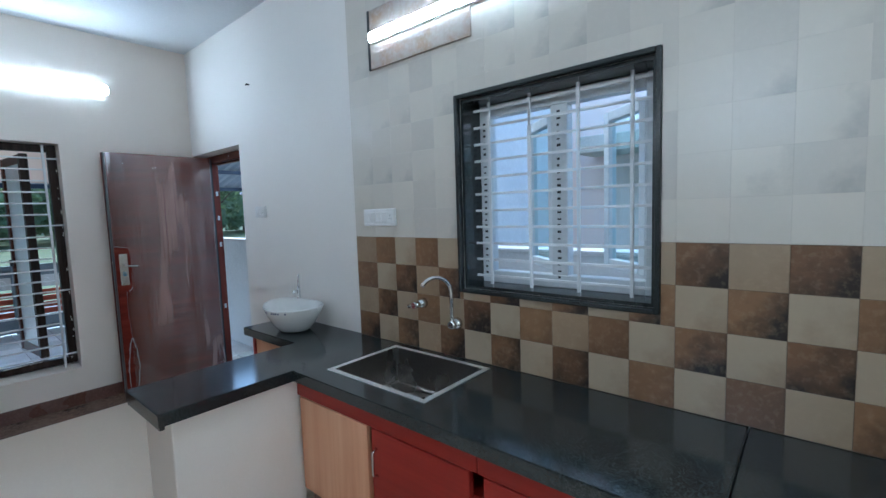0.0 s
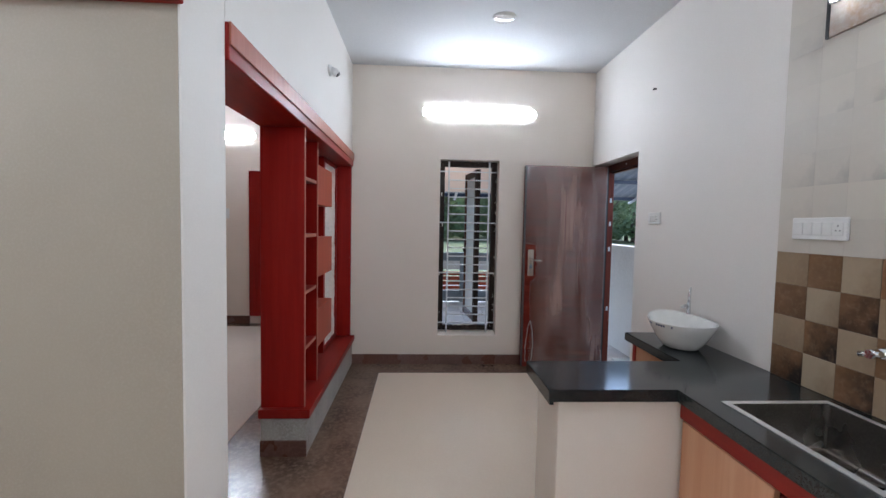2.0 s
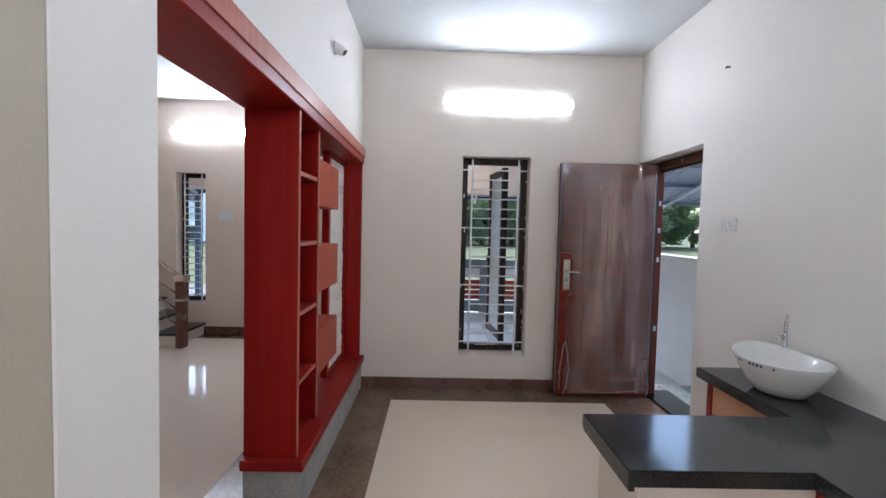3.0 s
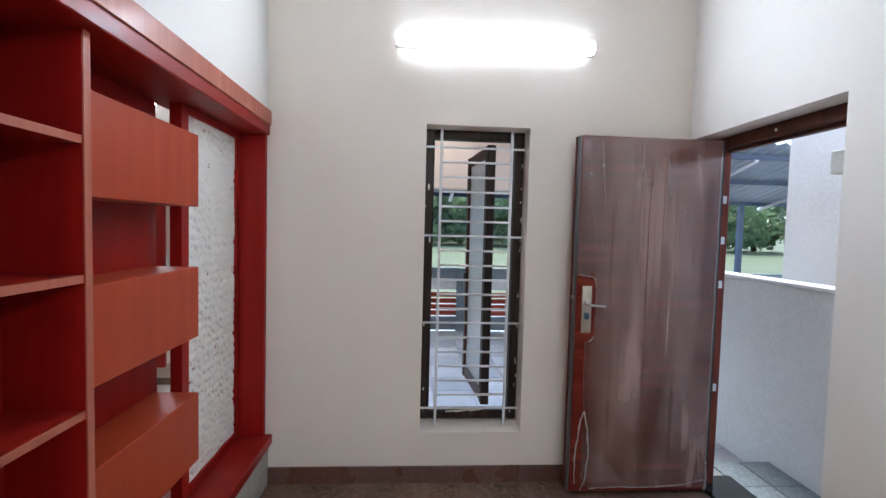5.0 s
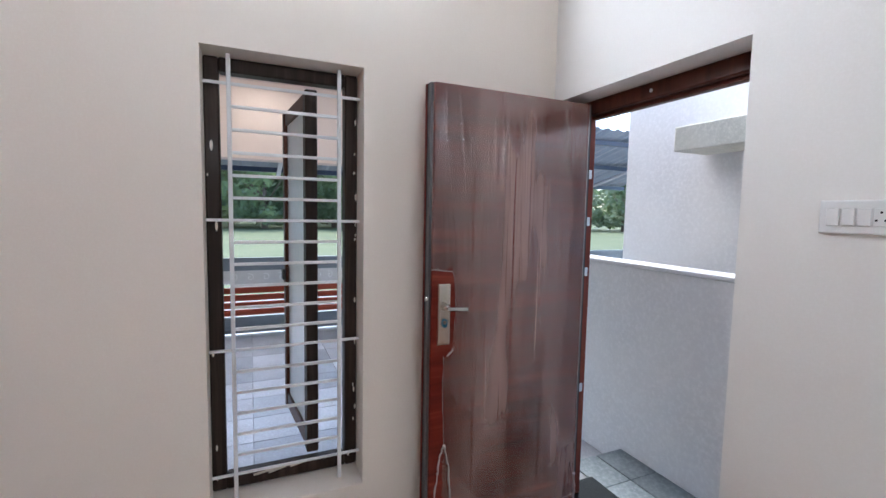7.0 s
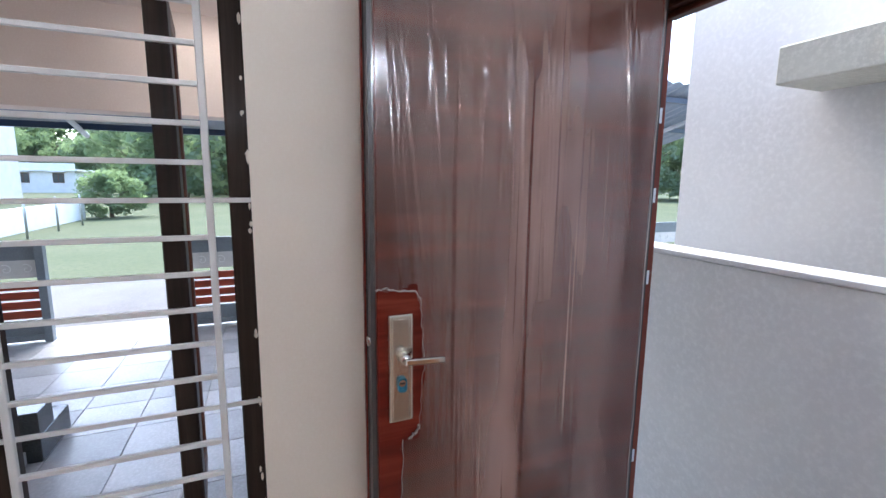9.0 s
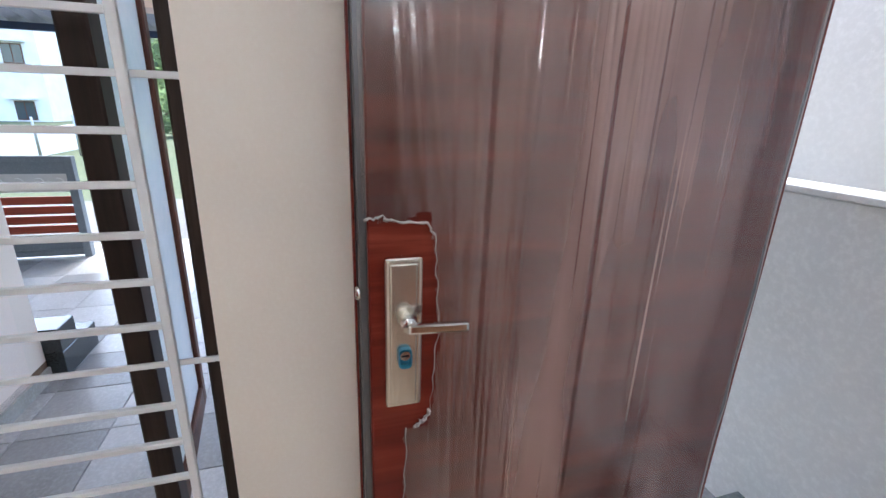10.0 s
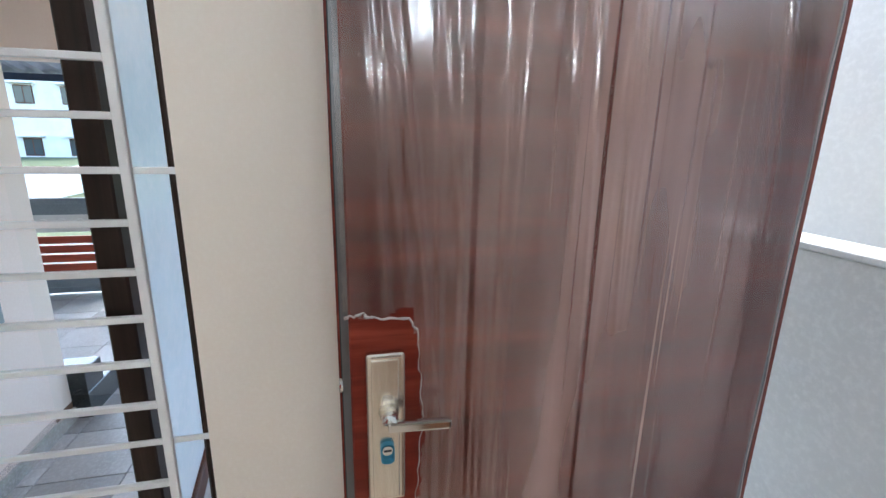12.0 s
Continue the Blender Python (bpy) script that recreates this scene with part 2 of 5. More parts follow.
DARK_GLASS = plain("dark_window_glass", (0.05, 0.06, 0.07), 0.08)
UPVC = two_scale("pale_window_profile", (0.62, 0.64, 0.65), (0.55, 0.57, 0.58), (0.68, 0.69, 0.70), 4, 50, (0.35, 0.5), 0.03)
GREY_BOARD = plain("grey_board", (0.30, 0.34, 0.35), 0.5)
PETAL = plain("red_petal", (0.45, 0.03, 0.03), 0.6)
SPLINT = plain("pale_splinter", (0.62, 0.55, 0.45), 0.7)
CARVED = two_scale("white_carved_panel", (0.84, 0.82, 0.77), (0.80, 0.78, 0.73), (0.87, 0.85, 0.80), 8, 60, (0.55, 0.7), 0.1)


def tile_mat(name, upper=False, pale=False):
    """Patchwork tile: a tone of its own, cloudy, some with a smudge that deepens towards one corner."""
    m, nt, p = mat_base(name)
    oi = nt.nodes.new("ShaderNodeObjectInfo")
    v = coords(nt)
    add = nt.nodes.new("ShaderNodeVectorMath")
    add.operation = "MULTIPLY_ADD"
    nt.links.new(oi.outputs["Random"], add.inputs[0])
    add.inputs[1].default_value = (37, 19, 53)
    nt.links.new(v, add.inputs[2])
    n1 = noise_tex(nt, add.outputs[0], 7.0, 4, 0.6)
    n2 = noise_tex(nt, add.outputs[0], 45.0, 4, 0.6)
    xyz = nt.nodes.new("ShaderNodeSeparateXYZ")
    nt.links.new(v, xyz.inputs[0])

    def calc(op, a, b):
        n = nt.nodes.new("ShaderNodeMath")
        n.operation = op
        for k, q in enumerate((a, b)):
            if hasattr(q, "links"):
                nt.links.new(q, n.inputs[k])
            else:
                n.inputs[k].default_value = q
        return n.outputs[0]
    across = calc("MULTIPLY", xyz.outputs[0], 1 / 0.16)
    down = calc("SUBTRACT", 1.0, calc("MULTIPLY", xyz.outputs[2], 1 / 0.153))
    corner = calc("ADD", calc("ADD", calc("MULTIPLY", across, 0.42), calc("MULTIPLY", down, 0.30)), calc("MULTIPLY", calc("SUBTRACT", n1, 0.5), 1.1))
    rnd2 = calc("FRACT", calc("MULTIPLY", oi.outputs["Random"], 17.3), 0.0)
    if upper:
        base = ramp(nt, oi.outputs["Random"], [(0.0, (0.60, 0.55, 0.475)), (0.7, (0.56, 0.515, 0.45)), (1.0, (0.51, 0.47, 0.415))])
        dark = (0.33, 0.315, 0.29)
        f = ramp(nt, corner, [(0.42, (0, 0, 0)), (0.80, (0.7, 0.7, 0.7))])
        f = mix(nt, f, ramp(nt, rnd2, [(0.70, (0.12, 0.12, 0.12)), (0.80, (1, 1, 1))]), 1.0, "MULTIPLY")
    elif pale:
        base = ramp(nt, oi.outputs["Random"], [(0.0, (0.37, 0.295, 0.205)), (0.6, (0.33, 0.25, 0.165)), (1.0, (0.29, 0.20, 0.12))])
        dark = (0.20, 0.13, 0.075)
        f = ramp(nt, corner, [(0.35, (0, 0, 0)), (0.8, (0.6, 0.6, 0.6))])
    else:
        base = ramp(nt, oi.outputs["Random"], [(0.0, (0.25, 0.14, 0.066)), (0.5, (0.20, 0.105, 0.049)), (1.0, (0.13, 0.066, 0.033))])
        dark = (0.012, 0.008, 0.007)
        f = ramp(nt, corner, [(0.20, (0, 0, 0)), (0.40, (0.5, 0.5, 0.5)), (0.60, (1, 1, 1))])
        f = mix(nt, f, ramp(nt, rnd2, [(0.22, (0.3, 0.3, 0.3)), (0.45, (1, 1, 1))]), 1.0, "MULTIPLY")
    col = mix(nt, base, dark, f)
    col = mix(nt, col, (0.45, 0.34, 0.22) if not upper else (0.63, 0.58, 0.505), ramp(nt, n2, [(0.5, (0, 0, 0)), (0.8, (0.25, 0.25, 0.25))]))
    nt.links.new(col, p.inputs["Base Color"])
    p.inputs["Roughness"].default_value = 0.3
    bump(nt, p, n2, 0.05, 0.001)
    return m


TILE_BROWN = tile_mat("brown_patchwork_tile")
TILE_CREAM = tile_mat("cream_patchwork_tile", pale=True)
TILE_PALE = tile_mat("pale_wall_tile", True)
VENT_TILE = two_scale("faded_vent_tile", (0.36, 0.31, 0.27), (0.30, 0.19, 0.12), (0.42, 0.37, 0.33), 9, 40, (0.3, 0.45), 0.05)
GROUT = plain("pale_grout", (0.56, 0.515, 0.45), 0.8)
GROUT_DARK = plain("brown_grout", (0.16, 0.12, 0.085), 0.8)


def film_mat():
    m, nt, p = mat_base("plastic_film")
    lines = noise_tex(nt, coords(nt, (1, 150, 0.6)), 1.0, 2, 0.5, 0.1)
    gaps = noise_tex(nt, coords(nt, (1, 62, 0.55)), 1.0, 2, 0.5, 0.1)
    haze = noise_tex(nt, coords(nt, (1, 5.0, 0.9)), 1.0, 3, 0.5, 0.15)
    fine = noise_tex(nt, coords(nt, (1, 70, 9)), 1.0, 3, 0.6)
    tr = nt.nodes.new("ShaderNodeBsdfTransparent")
    tr.inputs[0].default_value = (0.97, 0.95, 0.94, 1)
    p.inputs["Base Color"].default_value = (0.70, 0.445, 0.385, 1)
    p.inputs["Roughness"].default_value = 0.35
    # beyond the film's own haze, this pale tone stands in for reflections
    f = ramp(nt, haze, [(0.34, (0.07, 0.07, 0.07)), (0.48, (0.22, 0.22, 0.22)), (0.64, (0.44, 0.44, 0.44))])
    f = mix(nt, f, ramp(nt, gaps, [(0.32, (0.25, 0.25, 0.25)), (0.40, (1, 1, 1))]), 1.0, "MULTIPLY")
    # haze rises along y, painting in the brighter reflections towards the hinge
    film_xyz = nt.nodes.new("ShaderNodeSeparateXYZ")
    nt.links.new(coords(nt), film_xyz.inputs[0])
    haze_by_y = nt.nodes.new("ShaderNodeMapRange")
    haze_by_y.inputs[1].default_value, haze_by_y.inputs[2].default_value = 1.54, 1.86
    haze_by_y.inputs[3].default_value, haze_by_y.inputs[4].default_value = 0.30, 1.25
    nt.links.new(film_xyz.outputs[1], haze_by_y.inputs[0])
    f = mix(nt, f, haze_by_y.outputs[0], 1.0, "MULTIPLY")
    g = ramp(nt, lines, [(0.62, (0, 0, 0)), (0.66, (0.10, 0.10, 0.10)), (0.71, (0.40, 0.40, 0.40))])
    bunch = noise_tex(nt, coords(nt, (1, 7, 1.1)), 1.0, 2, 0.5)
    g = mix(nt, g, ramp(nt, bunch, [(0.48, (0, 0, 0)), (0.62, (1, 1, 1))]), 1.0, "MULTIPLY")
    f = mix(nt, f, g, 1.0, "ADD")
    mx = nt.nodes.new("ShaderNodeMixShader")
    nt.links.new(f, mx.inputs[0])
    nt.links.new(tr.outputs[0], mx.inputs[1])
    nt.links.new(p.outputs[0], mx.inputs[2])
    gl = nt.nodes.new("ShaderNodeBsdfGlossy")
    gl.inputs["Roughness"].default_value = 0.13
    bn = nt.nodes.new("ShaderNodeBump")
    bn.inputs["Strength"].default_value, bn.inputs["Distance"].default_value = 0.05, 0.004
    nt.links.new(fine, bn.inputs["Height"])
    nt.links.new(bn.outputs[0], gl.inputs["Normal"])
    fr = nt.nodes.new("ShaderNodeFresnel")
    fr.inputs["IOR"].default_value = 1.9
    my = nt.nodes.new("ShaderNodeMixShader")
    nt.links.new(fr.outputs[0], my.inputs[0])
    nt.links.new(mx.outputs[0], my.inputs[1])
    nt.links.new(gl.outputs[0], my.inputs[2])
    nt.links.new(my.outputs[0], nt.nodes["Material Output"].inputs[0])
    return m


FILM = film_mat()
FILM_EDGE = plain("crumpled_plastic", (0.50, 0.42, 0.40), 0.22)

# ---------------------------------------------------------------- mesh helpers


def finish(bm, name, mat):
    me = bpy.data.meshes.new(name)
    bmesh.ops.recalc_face_normals(bm, faces=bm.faces)
    bm.to_mesh(me)
    bm.free()
    me.materials.append(mat)
    return me


def thing(name, label, category, at=(0, 0, 0), group=""):
    e = new(name)
    e.location = at
    e.empty_display_size = 0.1
    return tagged(e, label, category, group)


def part(name, bm, material, parent, label=""):
    """Links bm (world coordinates) as one mesh under a thing or a part."""
    ob = new(name, finish(bm, name, material))
    ob.parent = parent
    if parent.type == "EMPTY":
        ob.matrix_parent_inverse = Matrix.Translation(-Vector(parent.location))
    if label:
        ob["label"] = label
    return ob


def single(name, bm, material, label, category, group=""):
    return tagged(new(name, finish(bm, name, material)), label, category, group)


def structure(name, bm, material, label=""):
    return tagged(new(name, finish(bm, name, material)), label, "", "", "structure")


def bx(bm, x0, x1, y0, y1, z0, z1, bevel=0.0, seg=1):
    r = bmesh.ops.create_cube(bm, size=1.0, matrix=Matrix.Translation(((x0 + x1) / 2, (y0 + y1) / 2, (z0 + z1) / 2)) @ Matrix.Diagonal((x1 - x0, y1 - y0, z1 - z0, 1)))
    if bevel:
        es = list({e for v in r["verts"] for e in v.link_edges})
        bmesh.ops.bevel(bm, geom=es, offset=bevel, segments=seg, affect="EDGES", profile=0.6)
    return bm


def box(x0, x1, y0, y1, z0, z1, bevel=0.0, seg=1):
    return bx(bmesh.new(), min(x0, x1), max(x0, x1), min(y0, y1), max(y0, y1), z0, z1, bevel, seg)


def tube(bm, pts, r, n=12, cap=True):
    """A round tube along pts; r is one radius or one for each point."""
    pts = [Vector(p) for p in pts]
    rs = r if isinstance(r, (list, tuple)) else [r] * len(pts)
    rings, up = [], None
    for i, p in enumerate(pts):
        d = (pts[min(i + 1, len(pts) - 1)] - pts[max(i - 1, 0)]).normalized()
        if up is None or abs(up.dot(d)) > 0.95:
            up = Vector((0, 0, 1)) if abs(d.z) < 0.9 else Vector((1, 0, 0))
        a = d.cross(up).normalized()
        b = d.cross(a).normalized()
        rings.append([bm.verts.new(p + (a * math.cos(2 * math.pi * k / n) + b * math.sin(2 * math.pi * k / n)) * rs[i]) for k in range(n)])
    for q, s in zip(rings, rings[1:]):
        for k in range(n):
            bm.faces.new((q[k], q[(k + 1) % n], s[(k + 1) % n], s[k])).smooth = True
    if cap:
        bm.faces.new(rings[0][::-1])
        bm.faces.new(rings[-1])
    return bm


def lathe(bm, prof, centre, n=28, sx=1.0, sy=1.0):
    """prof: (radius, z) rings about a vertical axis through centre."""
    cx, cy, cz = centre
    rings = [[bm.verts.new((cx + r * sx * math.cos(2 * math.pi * k / n), cy + r * sy * math.sin(2 * math.pi * k / n), cz + z)) for k in range(n)] for r, z in prof]
    for q, s in zip(rings, rings[1:]):
        for k in range(n):
            bm.faces.new((q[k], q[(k + 1) % n], s[(k + 1) % n], s[k])).smooth = True
    bm.faces.new(rings[0])
    bm.faces.new(rings[-1])
    return bm


def slab(bm, poly, z0, z1, hole=None):
    """A flat slab from a floor polygon, with an optional rectangular hole, all as rectangles cut from a grid."""
    xs = sorted({p[0] for p in poly} | ({hole[0], hole[1]} if hole else set()))
    ys = sorted({p[1] for p in poly} | ({hole[2], hole[3]} if hole else set()))

    def inside(x, y):
        c = False
        for (x1, y1), (x2, y2) in zip(poly, poly[1:] + poly[:1]):
            if (y1 > y) != (y2 > y) and x < (x2 - x1) * (y - y1) / (y2 - y1) + x1:
                c = not c
        return c and not (hole and hole[0] < x < hole[1] and hole[2] < y < hole[3])
    cache = {}

    def vert(x, y):
        if (x, y) not in cache:
            cache[(x, y)] = bm.verts.new((x, y, z1))
        return cache[(x, y)]
    faces = [bm.faces.new((vert(a, c), vert(b, c), vert(b, d), vert(a, d))) for a, b in zip(xs, xs[1:]) for c, d in zip(ys, ys[1:]) if inside((a + b) / 2, (c + d) / 2)]
    r = bmesh.ops.extrude_face_region(bm, geom=faces)
    for v in r["geom"]:
        if isinstance(v, bmesh.types.BMVert):
            v.co.z = z0
    return bm

# ---------------------------------------------------------------- plan
WX = -4.10          # face of the wall with the slim window
NY = 2.232          # face of the wall with the door
TY = 2.212          # face of the kitchen tiles
SY = -0.26          # face of the partition wall
CH = 3.05           # ceiling
EX = 2.6            # far end of the kitchen, behind the start
HX, HY = -5.90, -4.6   # hall's far walls


def holed(bm, axis, a0, a1, t0, t1, z0, z1, holes):
    """A wall along axis from a0 to a1, from t0 to t1 thick, with rectangular openings (a, b, low, high)."""
    def put(p, q, lo, hi):
        if q - p > 1e-4 and hi - lo > 1e-4:
            if axis == "x":
                bx(bm, p, q, t0, t1, lo, hi)
            else:
                bx(bm, t0, t1, p, q, lo, hi)
    cur = a0
    for a, b, lo, hi in sorted(holes):
        put(cur, a, z0, z1)
        put(a, b, z0, lo)
        put(a, b, hi, z1)
        cur = b
    put(cur, a1, z0, z1)
    return bm


# ---------------------------------------------------------------- floors and ceiling
PLAN = [(-6.05, -4.8), (2.8, -4.8), (2.8, 2.46), (-4.3, 2.46), (-4.3, -0.09), (-6.05, -0.09)]
structure("floor", slab(bmesh.new(), PLAN, -0.2, 0.0), FLOOR_BROWN, "dark brown stone floor border")
structure("floor_inlay", box(-3.80, EX, 0.06, 1.89, 0.0, 0.004), FLOOR_CREAM, "cream matt vitrified floor inlay")
structure("floor_kitchen", box(-0.9, EX, -2.5, 0.06, 0.0, 0.004), FLOOR_CREAM, "cream matt vitrified kitchen floor")
structure("floor_hall", slab(bmesh.new(), [(-5.7, -4.6), (-1.1, -4.6), (-1.1, -0.80), (-5.7, -0.80)], 0.0, 0.004), FLOOR_HALL, "polished cream hall floor tile")
structure("ceiling", slab(bmesh.new(), PLAN, CH, CH + 0.14), CEIL, "white painted flat ceiling")

# ---------------------------------------------------------------- walls
structure("wall_west", holed(bmesh.new(), "y", -0.53, 2.46, WX - 0.2, WX, 0, CH, [(0.64, 1.25, 0.30, 2.13)]), WALL, "cream painted wall with a slim window")
structure("wall_north", holed(bmesh.new(), "x", WX, -1.65, NY, 2.46, 0, CH, [(WX, -3.134, 0.0, 2.098)]), WHITE_WALL, "off-white painted wall with the side door")
structure("wall_kitchen", holed(bmesh.new(), "x", -1.65, EX + 0.2, NY, 2.46, 0, CH, [(-0.83, 0.06, 1.11, 2.03)]), GROUT, "kitchen wall behind the tiles")
structure("wall_east", box(EX, EX + 0.2, -2.7, NY, 0, CH), WALL)
structure("wall_kitchen_south", box(-1.1, EX, -2.7, -2.5, 0, CH), WALL)
structure("wall_divider", box(-1.1, -0.9, -2.5, -0.53, 0, CH), TAN_WALL, "beige kitchen end wall")
# thin beige sheet, darker and yellower than the pillar's other sides
structure("pillar_face", box(-0.902, -0.898, -0.53, SY - 0.004, 0, CH), TAN_WALL, "beige pillar side")
structure("pillar", box(-1.20, -0.902, -0.53, SY, 0, CH, 0.004), WHITE_WALL, "white painted pillar")
structure("wall_partition_upper", box(WX, -1.20, -0.50, SY, 2.16, CH), WHITE_WALL, "white wall above the wooden partition")
structure("wall_hall_north", box(HX, WX - 0.2, -0.30, -0.09, -0.2, CH), EXT_CREAM, "cream outside wall of the hall")
structure("wall_hall_west", holed(bmesh.new(), "y", HY, -0.09, HX - 0.15, HX, 0, CH, [(-3.95, -3.55, 0.82, 2.41), (-2.98, -2.60, 0.40, 2.12), (-1.80, -1.2, 0.14, 2.10)]), HALL_WALL, "cream hall wall with slim windows")
structure("wall_hall_south", box(HX, -1.1, HY - 0.2, HY, 0, CH), HALL_WALL)
structure("wall_hall_east", box(-1.1, -0.9, HY, -2.7, 0, CH), HALL_WALL)

for nm, b in (("baseboard_west", box(WX, WX + 0.012, -0.245, 2.232, 0, 0.10)), ("baseboard_hall", box(HX, HX + 0.012, HY, -1.965, 0, 0.11)), ("baseboard_hall_b", box(HX, HX + 0.012, -1.2, -0.2, 0, 0.11)),
              ("baseboard_north", box(-3.13, -2.42, NY - 0.012, NY, 0, 0.10)), ("baseboard_outside", box(HX - 0.15, WX - 0.2, -0.09, -0.075, -0.12, -0.04))):
    structure(nm, b, CEMENT if nm == "baseboard_outside" else SKIRT, "cement skirting" if nm == "baseboard_outside" else "brown tile skirting")

# ---------------------------------------------------------------- wooden partition
PX0, PXE = -2.27, WX
structure("partition_plinth", box(PXE, PX0 + 0.0, -0.525, -0.245, 0.0, 0.245, 0.004), CEMENT, "bare cement plinth under the partition")
structure("baseboard_plinth", box(PX0, PX0 + 0.010, -0.527, -0.243, 0, 0.10), SKIRT)
unit = thing("wooden_partition", "red mahogany display partition with open shelves and box panels", "partition", (-3.1, -0.39, 0.245))
part("base_board", box(PXE, PX0 + 0.02, -0.535, -0.222, 0.245, 0.30, 0.004), RED_LAM_X, unit)
part("header_beam", box(PXE, -1.20, -0.535, -0.247, 2.03, 2.165, 0.004), RED_LAM_X, unit, "deep red header beam")
part("header_lip", box(PXE, -1.20, -0.247, -0.239, 2.085, 2.165, 0.002), EDGE_LAM, unit, "lighter front lip of the header")
part("end_panel", box(PX0 - 0.042, PX0 - 0.02, -0.53, -0.266, 0.30, 2.03, 0.002), RED_LAM, unit)
part("edge_strip", box(PX0 - 0.043, PX0 - 0.0195, -0.266, -0.262, 0.30, 2.03), EDGE_LAM, unit)
part("upright", box(-2.785, -2.762, -0.53, -0.299, 0.30, 2.03, 0.002), RED_LAM, unit)
part("edge_strip", box(-2.786, -2.761, -0.299, -0.295, 0.30, 2.03), EDGE_LAM, unit)
part("post", box(-3.515, -3.455, -0.452, -0.402, 0.30, 2.03, 0.002), RED_LAM, unit)
part("jamb", box(PXE + 0.001, PXE + 0.035, -0.53, -0.262, 0.30, 2.03, 0.002), RED_LAM, unit)
part("back_panel", box(-3.47, PX0 - 0.042, -0.53, -0.515, 0.30, 2.03), RED_LAM, unit)
for z in (0.643, 1.015, 1.388, 1.761):
    sh = part("shelf", box(-2.762, PX0 - 0.042, -0.515, -0.306, z - 0.03, z - 0.008, 0.001), RED_LAM_X, unit)
    part("edge_strip", box(-2.762, PX0 - 0.042, -0.306, -0.302, z - 0.03, z - 0.008), EDGE_LAM, sh)
for z0, z1 in ((0.50, 0.796), (1.042, 1.34), (1.594, 1.893)):
    part("box_panel", box(-3.45, -2.787, -0.515, -0.33, z0, z1, 0.002), BOX_LAM, unit, "orange-brown laminate box")


def carved(x0, x1, y, z0, z1):
    """A white panel carved with rows of leaf-shaped dents and a few holes."""
    rnd = random.Random(5)
    nx, nz = 84, 230
    marks = []
    for i in range(15):
        for j in range(38):
            marks.append((x0 + (i + rnd.uniform(0.2, 0.8)) * (x1 - x0) / 15, z0 + (j + rnd.uniform(0.2, 0.8)) * (z1 - z0) / 38, rnd.choice((0.7, -0.7)) + rnd.uniform(-0.25, 0.25), rnd.uniform(0.010, 0.019)))
    h = np.zeros((nx + 1, nz + 1))
    gx = np.linspace(x0, x1, nx + 1)[:, None]
    gz = np.linspace(z0, z1, nz + 1)[None, :]
    for mx, mz, a, ln in marks:
        u = (gx - mx) * math.cos(a) + (gz - mz) * math.sin(a)
        w = -(gx - mx) * math.sin(a) + (gz - mz) * math.cos(a)
        h = np.maximum(h, np.exp(-(u / ln) ** 2 - (w / (ln * 0.42)) ** 2))
    verts = [(float(gx[i, 0]), y - 0.013 * float(h[i, j]) + 0.0015 * math.sin(31 * gx[i, 0] + 17 * gz[0, j]), float(gz[0, j])) for i in range(nx + 1) for j in range(nz + 1)]
    faces = [(i * (nz + 1) + j, i * (nz + 1) + j + 1, (i + 1) * (nz + 1) + j + 1, (i + 1) * (nz + 1) + j) for i in range(nx) for j in range(nz)]
    me = bpy.data.meshes.new("carved_panel")
    me.from_pydata(verts, [], faces)
    me.materials.append(CARVED)
    me.materials.append(RED_LAM)
    holes = [m for m in marks if rnd.random() < 0.05]
    for f in me.polygons:
        cx, _, cz = f.center
        for mx, mz, a, ln in holes:
            if abs(cx - mx) < 0.02 and abs(cz - mz) < 0.02:
                u = (cx - mx) * math.cos(a) + (cz - mz) * math.sin(a)
                w = -(cx - mx) * math.sin(a) + (cz - mz) * math.cos(a)
                if (u / ln) ** 2 + (w / (ln * 0.42)) ** 2 < 0.35:
                    f.material_index = 1
        f.use_smooth = True
    return me


cp = new("carved_panel", carved(-4.03, -3.514, -0.415, 0.34, 1.995))
cp.parent, cp.matrix_parent_inverse = unit, Matrix.Translation(-Vector(unit.location))
cp["label"] = "white panel carved with leaf-shaped dents"
part("panel_backing", box(-4.065, -3.516, -0.455, -0.432, 0.30, 2.03), CARVED, unit)
fb = bmesh.new()
bx(fb, -4.065, -3.516, -0.431, -0.402, 1.995, 2.03)
bx(fb, -4.065, -3.516, -0.431, -0.402, 0.30, 0.34)
bx(fb, -4.065, -4.03, -0.431, -0.403, 0.34, 1.995)
part("panel_border", fb, RED_LAM, unit)
HOLE = plain("pierced_brown", (0.12, 0.04, 0.025), 0.8)
rnd = random.Random(8)
for k in range(12):
    hx, hz, s = rnd.uniform(-4.0, -3.69), rnd.uniform(0.5, 1.6), rnd.uniform(0.004, 0.010)
    hb = bmesh.new()
    bmesh.ops.create_icosphere(hb, subdivisions=1, radius=1, matrix=Matrix.Translation((hx, -0.436, hz)) @ Matrix.Rotation(rnd.uniform(0, 3), 4, "Y") @ Matrix.Diagonal((s, 0.0065, s * 1.7, 1)))
    part("chip", hb, HOLE, unit, "brown pierced chip")
single("red_beam", box(-0.899, -0.86, -1.4, -0.245, 2.075, 2.2, 0.003), RED_LAM_X, "red laminate beam fixed across the beige wall", "beam")

# ---------------------------------------------------------------- slim window


